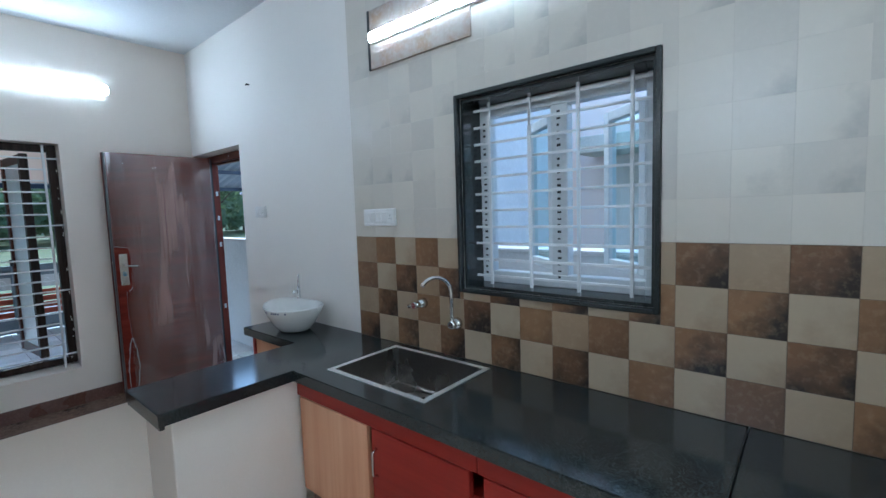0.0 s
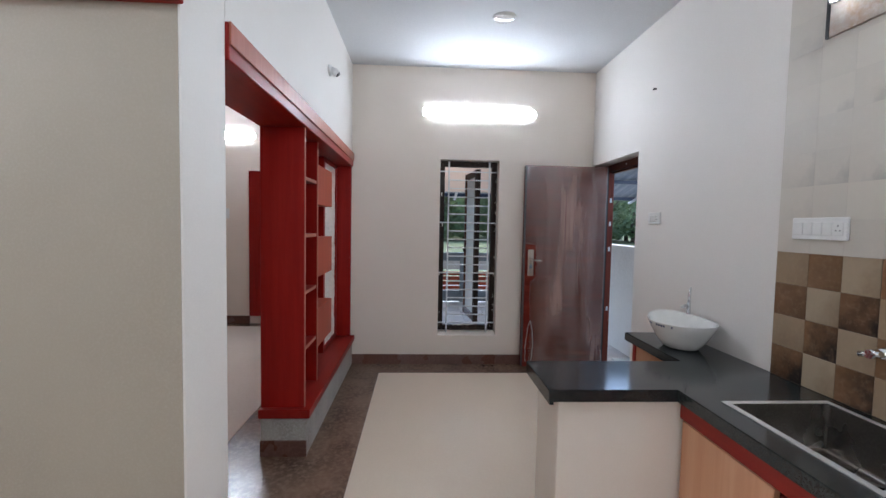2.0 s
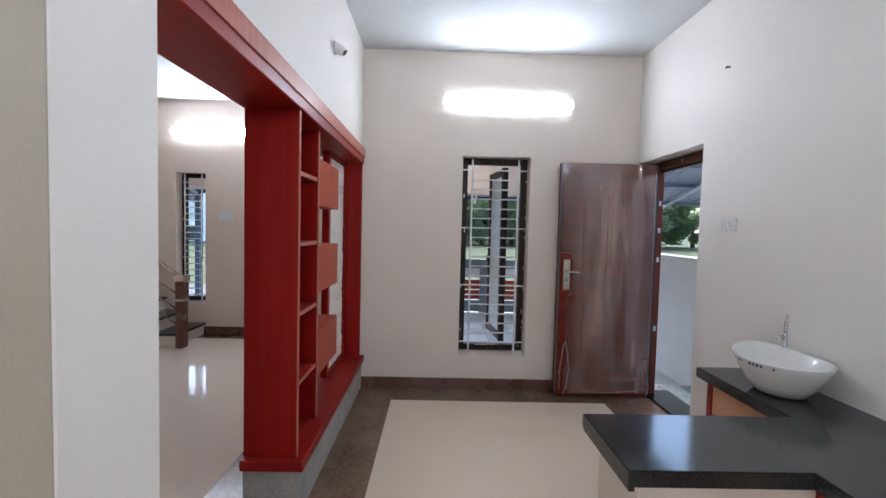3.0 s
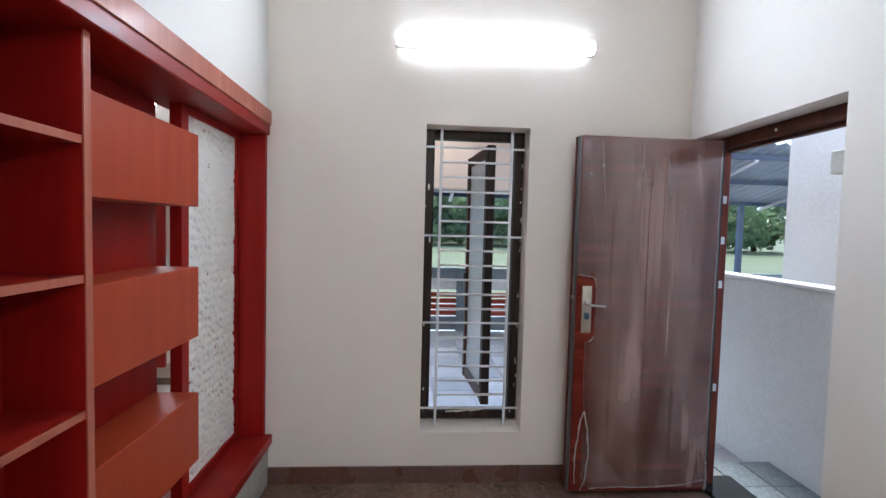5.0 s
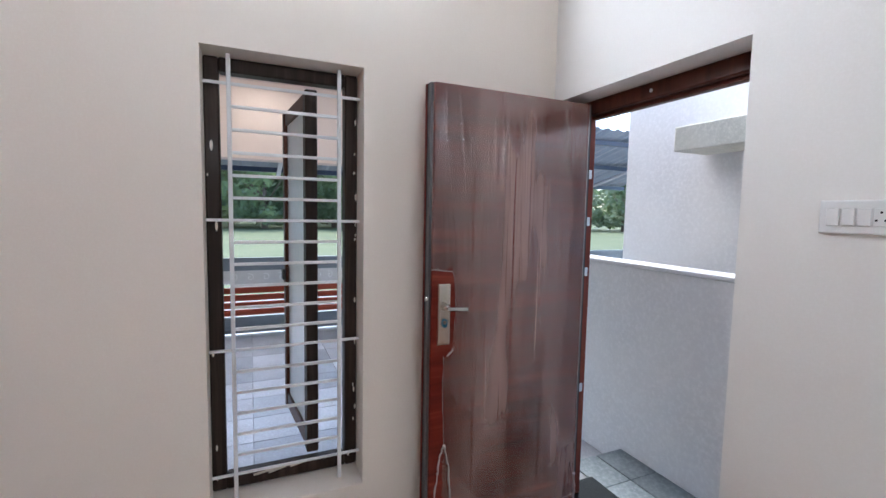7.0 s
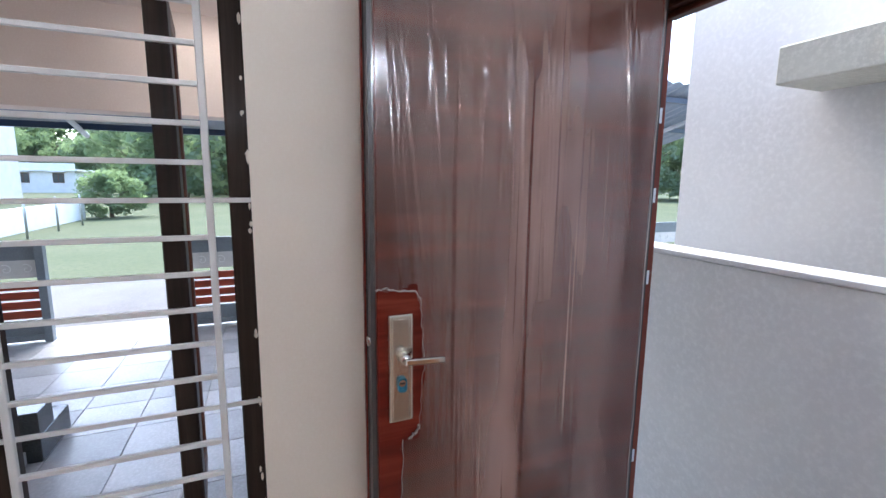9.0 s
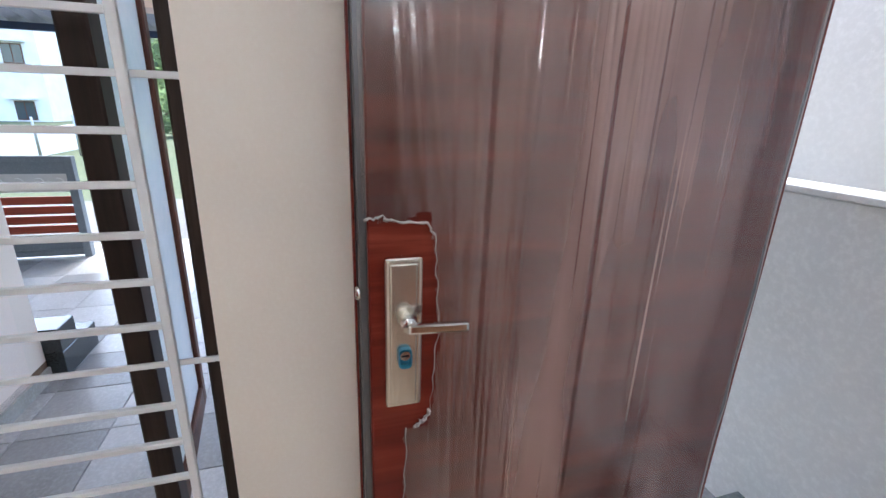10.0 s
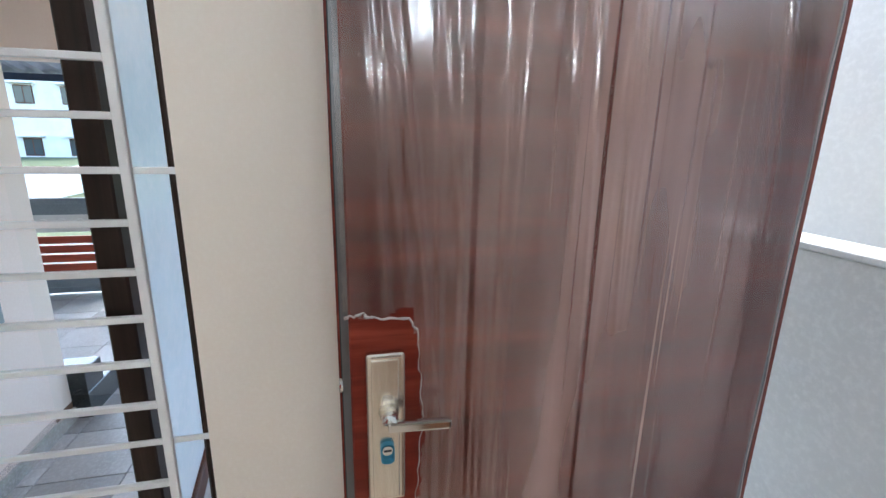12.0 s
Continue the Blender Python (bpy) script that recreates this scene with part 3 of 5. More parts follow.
def slim_window(name, y0, y1, z0, z1, x, label, longs, n, inset, glazed=False):
    """A dark wooden frame with a white steel grille; x is the room face of the wall."""
    t = thing(name, label, "window", (x, (y0 + y1) / 2, z0))
    t["kind"] = "structure"
    f = 0.055
    fx0, fx1 = x - 0.197, x - 0.13
    for nm, b in (("frame_side", (y0, y0 + f, z0 + 0.03, z1)), ("frame_side", (y1 - f, y1, z0 + 0.03, z1)), ("frame_head", (y0 + f, y1 - f, z1 - f, z1)), ("frame_sill", (y0 + f, y1 - f, z0 + 0.03, z0 + 0.03 + f))):
        part(nm, box(fx0, fx1, b[0], b[1], b[2], b[3], 0.006), FRAME_WOOD, t)
    sill = bmesh.new()
    bx(sill, x - 0.2, x - 0.0005, y0, y1, z0, z0 + 0.03)
    for v in sill.verts:
        if v.co.z > z0 + 0.02 and v.co.x > x - 0.1:
            v.co.z = z0 + 0.004
    part("window_sill", sill, WALL, t, "sloped plastered sill")
    g = part("grille", box(x - 0.068, x - 0.054, y0 + inset, y0 + inset + 0.016, z0 + 0.02, z1 - 0.006, 0.002), BAR_WHITE, t, "white steel window grille")
    part("upright_bar", box(x - 0.068, x - 0.054, y1 - inset - 0.016, y1 - inset, z0 + 0.02, z1 - 0.006, 0.002), BAR_WHITE, g)
    zb, zt = longs
    for k in range(n + 1):
        z = zb + (zt - zb) * k / n
        lg = k % 6 == 0
        a, b = (y0 + 0.002, y1 - 0.002) if lg else (y0 + inset + 0.016, y1 - inset - 0.016)
        part("cross_bar", box(x - 0.074 if lg else x - 0.067, x - 0.068 if lg else x - 0.055, a, b, z - 0.006, z + 0.006, 0.001), BAR_WHITE, g)
    if glazed:
        pn = part("pane", box(x - 0.115, x - 0.109, y0 + f, y1 - f, z0 + 0.03 + f, z1 - f), GLASS, t)
        pn.visible_shadow = False
    return t


win = slim_window("window_1", 0.64, 1.25, 0.30, 2.13, WX, "slim window with dark wooden frame and white grille", (0.425, 2.015), 18, 0.085)
rnd = random.Random(31)
for k in range(26):
    fz, fs = rnd.uniform(0.36, 2.06), rnd.uniform(0.003, 0.010)
    fk = bmesh.new()
    bmesh.ops.create_icosphere(fk, subdivisions=1, radius=1, matrix=Matrix.Translation((WX - 0.130, 1.246 - abs(rnd.gauss(0, 0.012)) if k % 4 else 0.645 + abs(rnd.gauss(0, 0.012)), fz)) @ Matrix.Diagonal((0.002, fs * 0.7, fs * rnd.uniform(0.8, 2.6), 1)))
    part("plaster_fleck", fk, WALL, win, "dab of cream plaster on the frame")
sash = part("sash", box(-4.345, -4.278, 1.03, 1.082, 0.40, 2.06, 0.004), FRAME_WOOD, win, "open outward dark wooden sash")
part("stile", box(-4.87, -4.82, 1.03, 1.07, 0.40, 2.06, 0.004), SASH_WOOD, sash)
part("rail", box(-4.82, -4.345, 1.035, 1.07, 1.99, 2.06, 0.004), SASH_WOOD, sash)
part("rail", box(-4.82, -4.345, 1.035, 1.07, 0.40, 0.48, 0.004), SASH_WOOD, sash)
part("frosted_pane", box(-4.82, -4.345, 1.048, 1.056, 0.48, 1.99), FROST, sash, "frosted patterned glass")
part("latch", box(-4.85, -4.80, 1.013, 1.03, 1.14, 1.20, 0.004), GUNMETAL, sash)
for ob in [sash, *sash.children]:
    for v in ob.data.vertices:
        v.co.y -= 0.10 * max(0.0, -4.31 - v.co.x)
slim_window("window_2", -2.98, -2.60, 0.40, 2.12, HX, "slim hall window with white grille", (0.52, 2.0), 18, 0.07)
slim_window("window_3", -3.95, -3.55, 0.82, 2.41, HX, "slim window above the stairs with white grille", (0.93, 2.3), 12, 0.07)
w4 = slim_window("window_4", -1.80, -1.2, 0.14, 2.10, HX, "tall red-framed hall window with white grille", (0.28, 1.98), 18, 0.09)
for nm, b in (("casing_side", (-1.965, -1.80, 0.11, 2.16)), ("casing_side", (-1.2, -1.14, 0.11, 2.16)), ("casing_head", (-1.80, -1.2, 2.10, 2.16))):
    part(nm, box(HX, HX + 0.03, b[0], b[1], b[2], b[3], 0.003), RED_LAM, w4, "red laminate casing")


# ---------------------------------------------------------------- tube lights


def capsule(a0, a1, r, flat, at, axis):
    """A long rounded diffuser along axis, flattened towards the wall."""
    n = 7
    prof = [(a0 + r * (1 - math.cos(math.pi / 2 * k / n)), r * math.sin(math.pi / 2 * k / n)) for k in range(1, n + 1)]
    prof += [(a1 - r * (1 - math.cos(math.pi / 2 * k / n)), r * math.sin(math.pi / 2 * k / n)) for k in range(n, 0, -1)]
    d0, z = at
    bm = tube(bmesh.new(), [(d0, a, z) if axis == "y" else (a, d0, z) for a, _ in prof], [q for _, q in prof], 20)
    for v in bm.verts:
        if axis == "y":
            v.co.x = d0 + (v.co.x - d0) * flat
        else:
            v.co.y = d0 + (v.co.y - d0) * flat
    return bm


def tube_light(mid, face, z, length, r, axis="y", sign=1, label="lit white LED tube batten on the wall", lit=None):
    """A batten with a rounded lit diffuser; axis is the way it runs, sign the way it faces."""
    t = thing("tube_light", label, "lamp", (face, mid, z) if axis == "y" else (mid, face, z), "tube lights")
    h = length / 2
    d0, d1 = sorted((face, face + sign * 0.028))
    b0 = box(d0, d1, mid - h, mid + h, z - r * 0.975, z + r * 0.975, 0.006, 2) if axis == "y" else box(mid - h, mid + h, d0, d1, z - r * 0.975, z + r * 0.975, 0.006, 2)
    part("housing", b0, SWITCH, t)
    part("diffuser", capsule(mid - h, mid + h, r, 0.04, (face + sign * 0.0285, z), axis), lit or TUBE, t)
    return t


tube_light(1.03, WX, 2.60, 1.16, 0.048, lit=TUBE_OLD)
tube_light(-0.83, TY - 0.012, 2.46, 1.16, 0.028, "x", -1, "lit white LED tube batten above the kitchen window")
tube_light(-2.45, HX, 2.64, 1.16, 0.05, "y", 1, "lit white LED tube batten on the hall wall", TUBE_HALL)
# the next two tubes are unseen, added to brighten the kitchen side
tube_light(0.6, EX, 2.55, 1.16, 0.042, "y", -1, "added unseen fill tube on the kitchen back wall", TUBE_FILL)
tube_light(-0.2, -2.5, 2.55, 1.16, 0.06, "x", 1, "added unseen fill tube on the kitchen end wall", TUBE_FILL)

# ---------------------------------------------------------------- small wall fittings


def switch_board(name, x0, x1, z0, z1, y, n, label):
    t = thing(name, label, "switch", ((x0 + x1) / 2, y, z0), "switch boards")
    part("plate", box(x0, x1, y - 0.012, y, z0, z1, 0.004, 2), SWITCH, t)
    w = (x1 - x0 - 0.03) / (n + 1)
    for k in range(n):
        part("rocker", box(x0 + 0.015 + k * w + 0.002, x0 + 0.015 + (k + 1) * w - 0.002, y - 0.017, y - 0.012, z0 + 0.02, z1 - 0.02, 0.002), SWITCH, t)
    sk = part("socket", box(x0 + 0.015 + n * w + 0.002, x1 - 0.015, y - 0.015, y - 0.012, z0 + 0.02, z1 - 0.02, 0.002), SWITCH, t)
    cx, cz = x1 - 0.015 - w / 2, (z0 + z1) / 2
    for dx, dz in ((0, 0.012), (-0.009, -0.008), (0.009, -0.008)):
        part("socket_hole", tube(bmesh.new(), [(cx + dx, y - 0.0156, cz + dz), (cx + dx, y - 0.013, cz + dz)], 0.003, 8), GUNMETAL, sk)
    return t


switch_board("switch_board", -2.914, -2.752, 1.495, 1.582, NY, 3, "white switch board with rockers and socket by the door")
switch_board("switch_board", -1.555, -1.285, 1.424, 1.522, TY, 4, "white switch board with sockets on the kitchen tiles")
hb = thing("switch_board", "white switch board on the hall wall", "switch", (HX, -2.33, 1.5), "switch boards")
part("plate", box(HX, HX + 0.012, -2.43, -2.24, 1.49, 1.63, 0.004), SWITCH, hb)
cl = thing("ceiling_light", "round white unlit ceiling light", "lamp", (-2.98, 1.06, CH))
part("rim", lathe(bmesh.new(), [(0.09, 0.0), (0.092, -0.006), (0.082, -0.011)], (-2.98, 1.06, CH), 32), SWITCH, cl)
part("cover", lathe(bmesh.new(), [(0.082, -0.010), (0.07, -0.014), (0.04, -0.017), (0.005, -0.018)], (-2.98, 1.06, CH), 32), CERAMIC, cl)
bh = thing("bulb_holder", "cream angled bulb holder on the wall", "lamp", (-2.97, SY, 2.60))
part("rose", tube(bmesh.new(), [(-2.97, SY, 2.60), (-2.97, SY + 0.02, 2.60)], [0.042, 0.036], 20), SWITCH, bh)
part("holder", tube(bmesh.new(), [(-2.97, SY + 0.015, 2.60), (-2.97, SY + 0.04, 2.592), (-2.97, SY + 0.065, 2.572)], [0.03, 0.03, 0.026], 20), SWITCH, bh)
part("socket_mouth", tube(bmesh.new(), [(-2.97, SY + 0.064, 2.573), (-2.97, SY + 0.069, 2.569)], 0.02, 16), GUNMETAL, bh)
single("wall_hook", tube(bmesh.new(), [(-2.896, NY, 2.528), (-2.896, NY - 0.02, 2.528), (-2.896, NY - 0.026, 2.52)], 0.006, 8), GUNMETAL, "small dark screw in the painted wall", "screw")

# ---------------------------------------------------------------- counter and cabinets
CT, CB = 0.745, 0.69
counter = thing("granite_counter", "polished black granite counter with peninsula and sink cut-out", "counter", (0.3, 1.9, 0.69))
poly = [(-2.48, NY - 0.001), (-2.48, 1.862), (-1.838, 1.862), (-1.838, 1.018), (-1.42, 1.018), (-1.42, 1.597), (0.356, 1.597), (0.356, NY - 0.001)]
b = slab(bmesh.new(), poly, CB, CT, (-1.27, -0.665, 1.722, 2.152))
bmesh.ops.remove_doubles(b, verts=b.verts, dist=1e-5)
bmesh.ops.dissolve_limit(b, angle_limit=0.01, verts=b.verts, edges=b.edges)
bmesh.ops.bevel(b, geom=[e for e in b.edges if e.calc_face_angle(0) > 0.5 and abs(e.verts[0].co.z - e.verts[1].co.z) < 1e-4], offset=0.004, segments=2, affect="EDGES")
part("worktop", b, GRANITE, counter)
part("worktop", box(0.359, EX - 0.002, 1.597, NY - 0.001, CB, CT, 0.003), GRANITE, counter)
part("edge_band", box(-1.836, -1.422, 1.022, 1.04, CB - 0.012, CB - 0.0005), GRANITE, counter)

structure("peninsula_wall", box(-1.80, -1.465, 1.075, 1.66, 0.004, 0.69, 0.004), WALL, "cream plastered support under the peninsula")


def handle(x, y, z, parent, axis="z"):
    h = 0.06
    p0, p1 = ((x, y, z - h), (x, y, z + h)) if axis == "z" else ((x - h, y, z), (x + h, y, z))
    pts = [p0, (p0[0], y - 0.024, p0[2] + (0.012 if axis == "z" else 0)), (p1[0], y - 0.024, p1[2] - (0.012 if axis == "z" else 0)), p1]
    return part("handle", tube(bmesh.new(), pts, 0.006, 10), CHROME, parent, "chrome bow handle")


def base_cabinet(x0, x1, y, doors, label):
    t = thing("base_cabinet", label, "cabinet", ((x0 + x1) / 2, 1.9, 0.0), "kitchen base cabinets")
    part("body", box(x0 + 0.002, x1 - 0.002, y + 0.022, 2.22, 0.10, 0.50), CAB_RED, t)
    part("plinth", box(x0 + 0.002, x1 - 0.002, y + 0.06, 2.2, 0.004, 0.10), SKIRT, t)
    part("top_rail", box(x0 + 0.002, x1 - 0.002, y, y + 0.022, 0.60, 0.688, 0.002), CAB_RED, t)
    w = (x1 - x0 - 0.03) / len(doors)
    for k, (m, side) in enumerate(doors):
        a = x0 + 0.028 + k * w
        d = part("door", box(a, a + w - 0.03, y - 0.004, y + 0.022, 0.12, 0.597, 0.003), m, t)
        if side is not None:
            handle(a + (w - 0.06 if side else 0.03), y - 0.004, 0.46, d)
    return t


base_cabinet(-1.465, -0.35, 1.64, [(OAK_LAM, None), (CAB_RED, 0)], "red kitchen base cabinet with one pale oak door")
base_cabinet(-0.35, 0.80, 1.64, [(CAB_RED, 1), (CAB_RED, 0)], "red laminate kitchen base cabinet with two doors")
base_cabinet(0.80, 1.95, 1.64, [(CAB_RED, 1), (CAB_RED, 0)], "red laminate kitchen base cabinet with two doors")
van = thing("vanity_cabinet", "pale oak vanity cabinet with red edging under the basin", "cabinet", (-2.14, 2.06, 0))
part("body", box(-2.43, -1.81, 1.92, NY - 0.002, 0.004, 0.688), OAK_LAM, van)
part("edge_stile", box(-2.43, -2.395, 1.895, 1.92, 0.05, 0.688, 0.002), CAB_RED, van)
vd = part("door", box(-2.39, -1.84, 1.90, 1.92, 0.05, 0.68, 0.003), OAK_LAM, van)
part("knob", lathe(bmesh.new(), [(0.004, 0.0), (0.012, 0.004), (0.012, 0.016), (0.005, 0.02)], (-2.34, 1.885, 0.52), 14), CHROME, vd)

# sink
sink = thing("kitchen_sink", "stainless steel single-bowl inset sink", "sink", (-0.97, 1.94, 0.5))
rim = slab(bmesh.new(), [(-1.29, 1.705), (-0.648, 1.705), (-0.648, 2.168), (-1.29, 2.168)], CT + 0.001, CT + 0.004, (-1.262, -0.673, 1.73, 2.144))
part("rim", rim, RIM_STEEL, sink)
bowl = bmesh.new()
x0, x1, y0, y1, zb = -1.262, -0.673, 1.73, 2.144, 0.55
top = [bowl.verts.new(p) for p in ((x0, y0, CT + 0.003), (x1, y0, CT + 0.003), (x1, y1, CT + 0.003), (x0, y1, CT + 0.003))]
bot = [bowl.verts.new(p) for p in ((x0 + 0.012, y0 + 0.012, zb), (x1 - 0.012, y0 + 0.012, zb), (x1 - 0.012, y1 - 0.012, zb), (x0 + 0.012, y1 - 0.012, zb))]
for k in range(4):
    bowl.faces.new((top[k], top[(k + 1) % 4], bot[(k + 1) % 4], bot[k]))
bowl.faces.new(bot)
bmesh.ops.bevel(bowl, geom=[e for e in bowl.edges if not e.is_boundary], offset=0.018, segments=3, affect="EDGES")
bo = part("bowl", bowl, SINK_STEEL_DIM, sink)
so = bo.modifiers.new("thickness", "SOLIDIFY")
so.thickness, so.offset = 0.0015, 1
part("drain", lathe(bmesh.new(), [(0.045, 0.0), (0.045, 0.003), (0.03, 0.002), (0.005, 0.001)], (-0.97, 1.94, zb + 0.001), 24), CHROME, sink)

# taps
tap = thing("kitchen_tap", "chrome swan-neck wall tap over the sink", "tap", (-0.87, TY, 0.92))
part("flange", tube(bmesh.new(), [(-0.87, TY, 0.925), (-0.87, TY - 0.018, 0.925), (-0.87, TY - 0.03, 0.925)], [0.030, 0.028, 0.016], 20), CHROME, tap)
part("body", tube(bmesh.new(), [(-0.87, TY - 0.02, 0.925), (-0.87, TY - 0.06, 0.925)], 0.019, 16), CHROME, tap)
arc = [(-0.87, TY - 0.045, 0.93), (-0.87, TY - 0.045, 1.085)]
for k in range(1, 13):
    a = math.pi * k / 12 * 0.82
    arc.append((-0.87 - 0.042 * (1 - math.cos(a)), TY - 0.045 - 0.07 * (1 - math.cos(a)), 1.085 + 0.088 * math.sin(a)))
part("spout", tube(bmesh.new(), arc, 0.0105, 14), CHROME, tap)
ac = thing("angle_valve", "chrome wall valve with cross handle above the sink", "tap", (-1.10, TY, 1.0))
part("flange", tube(bmesh.new(), [(-1.10, TY, 1.005), (-1.10, TY - 0.015, 1.005), (-1.10, TY - 0.05, 1.005)], [0.028, 0.026, 0.014], 18), CHROME, ac)
part("body", tube(bmesh.new(), [(-1.10, TY - 0.045, 1.005), (-1.10, TY - 0.085, 1.005)], 0.017, 14), CHROME, ac)
for d in (-1, 1):
    part("cross_arm", tube(bmesh.new(), [(-1.10, TY - 0.075, 1.005), (-1.10 + 0.04 * d, TY - 0.078, 1.005 + 0.01 * d)], [0.009, 0.011], 10), CHROME, ac)

# basin
basin = thing("wash_basin", "white ceramic oval table-top wash basin", "basin", (-2.11, 2.03, CT))
prof = [(0.075, 0.0), (0.108, 0.01), (0.145, 0.055), (0.178, 0.11), (0.203, 0.158), (0.201, 0.164), (0.193, 0.159), (0.165, 0.11), (0.13, 0.055), (0.07, 0.022), (0.02, 0.018)]
bb = lathe(bmesh.new(), prof, (-2.11, 2.03, CT + 0.0005), 40, 1.05, 0.90)
for v in bb.verts:
    if v.co.z > CT + 0.12:
        v.co.z += 0.026 * ((v.co.x + 2.11) / 0.21) ** 2 * (1 if v.co.x < -2.11 else 0.15)
part("bowl", bb, CERAMIC, basin)
part("waste", lathe(bmesh.new(), [(0.024, 0.0), (0.024, 0.004), (0.004, 0.006)], (-2.11, 2.03, CT + 0.019), 18), CHROME, basin)
for a0, a1, z in ((-1.72, -1.66, 0.142), (-1.62, -1.58, 0.142), (-1.40, -1.34, 0.142), (-1.31, -1.26, 0.142), (-1.23, -1.17, 0.142), (-1.14, -1.09, 0.142), (-0.9, -0.86, 0.142)):
    mk = bmesh.new()
    n = 8
    pr = 0.2015
    pts = [[mk.verts.new((-2.11 + (pr + q * 0.0022) * 1.05 * math.cos(a0 + (a1 - a0) * k / n), 2.03 + (pr + q * 0.0022) * 0.90 * math.sin(a0 + (a1 - a0) * k / n), CT + z + 0.012 * q)) for k in range(n + 1)] for q in (0, 1)]
    for k in range(n):
        mk.faces.new((pts[0][k], pts[0][k + 1], pts[1][k + 1], pts[1][k]))
    part("marking", mk, INK, basin, "smudged blue printed mark")
bt = thing("basin_tap", "tall slim chrome tap standing behind the basin", "tap", (-2.26, 2.165, CT))
part("base", lathe(bmesh.new(), [(0.026, 0.0), (0.026, 0.008), (0.016, 0.016)], (-2.26, 2.165, CT + 0.0005), 18), CHROME, bt)
part("column", tube(bmesh.new(), [(-2.26, 2.165, CT + 0.012), (-2.26, 2.165, CT + 0.25)], 0.012, 14), CHROME, bt)
part("spout", tube(bmesh.new(), [(-2.26, 2.16, CT + 0.225), (-2.255, 2.135, CT + 0.228), (-2.25, 2.115, CT + 0.218)], [0.010, 0.009, 0.008], 12), CHROME, bt)
part("lever", tube(bmesh.new(), [(-2.26, 2.165, CT + 0.25), (-2.26, 2.168, CT + 0.30), (-2.262, 2.175, CT + 0.345)], [0.009, 0.008, 0.005], 10), CHROME, bt)

# ---------------------------------------------------------------- kitchen window
kw = thing("window_5", "kitchen window in a black granite surround with white grille", "window", (-0.385, TY, 1.09))
kw["kind"] = "structure"
for nm, a in (("surround_side", (-0.85, -0.83, 1.09, 2.05)), ("surround_side", (0.06, 0.08, 1.09, 2.05)), ("surround_head", (-0.83, 0.06, 2.03, 2.05)), ("surround_sill", (-0.83, 0.06, 1.09, 1.11))):
    part(nm, box(a[0], a[1], TY - 0.012, TY + 0.02, a[2], a[3], 0.003), GRANITE, kw, "black granite surround")
for nm, a in (("lining", (-0.83, -0.815, 1.11, 2.03)), ("lining", (0.045, 0.06, 1.11, 2.03)), ("lining", (-0.815, 0.045, 2.015, 2.03)), ("lining", (-0.815, 0.045, 1.11, 1.125))):
    part(nm, box(a[0], a[1], TY + 0.0205, 2.46, a[2], a[3]), GRANITE, kw)
wf = [(-0.815, -0.755, 1.125, 2.015), (-0.015, 0.045, 1.125, 2.015), (-0.425, -0.345, 1.185, 1.955), (-0.755, -0.015, 1.955, 2.015), (-0.755, -0.015, 1.125, 1.185)]
for a in wf:
    part("window_frame", box(a[0], a[1], 2.37, 2.43, a[2], a[3], 0.004), UPVC, kw, "pale window profile with dark film marks")
rnd = random.Random(3)
for k in range(26):
    z = 1.17 + k * 0.03
    for cx in (-0.385, -0.785):
        part("film_mark", box(cx - 0.009, cx + rnd.uniform(0.002, 0.01), 2.3685, 2.3695, z, z + rnd.uniform(0.006, 0.012)), GUNMETAL, kw)
for xh, sgn in ((-0.425, -1), (-0.015, -1)):
    ang = radians(41) * sgn
    def spun(x, y):
        return (xh + (x - xh) * math.cos(ang) - (y - 2.42) * math.sin(ang), 2.42 + (x - xh) * math.sin(ang) * 1 + (y - 2.42) * math.cos(ang))
    s = bmesh.new()
    for a in ((0, 0.045, 1.2, 1.93), (0.28, 0.325, 1.2, 1.93), (0.045, 0.28, 1.885, 1.93), (0.045, 0.28, 1.2, 1.245)):
        bx(s, min(xh + sgn * a[0], xh + sgn * a[1]), max(xh + sgn * a[0], xh + sgn * a[1]), 2.40, 2.44, a[2], a[3], 0.003)
    for v in s.verts:
        v.co.x, v.co.y = spun(v.co.x, v.co.y)
    so_ = part("sash", s, UPVC, kw, "pale casement sash swung outward")
    g = box(xh + sgn * 0.045, xh + sgn * 0.28, 2.418, 2.422, 1.245, 1.885)
    for v in g.verts:
        v.co.x, v.co.y = spun(v.co.x, v.co.y)
    part("pane", g, BLUE_GLASS, so_).visible_shadow = False
for k, z in enumerate([1.165 + 0.082 * i for i in range(11)]):
    part("cross_bar", box(-0.825, 0.055, 2.318, 2.326, z - 0.006, z + 0.006, 0.001), BAR_WHITE, kw)
for x in (-0.72, -0.50, -0.27, -0.05):
    part("upright_bar", box(x - 0.007, x + 0.007, 2.308, 2.318, 1.115, 2.025, 0.001), BAR_WHITE, kw)
vt = thing("wall_vent", "brown patterned tile ventilator strip under the tube light", "vent", (-1.08, TY, 2.3))
part("panel", box(-1.43, -0.735, TY - 0.012, TY - 0.0005, 2.30, 2.62, 0.002), VENT_TILE, vt)
part("shadow_edge", box(-1.445, -1.43, TY - 0.014, TY - 0.0005, 2.30, 2.62), GUNMETAL, vt)

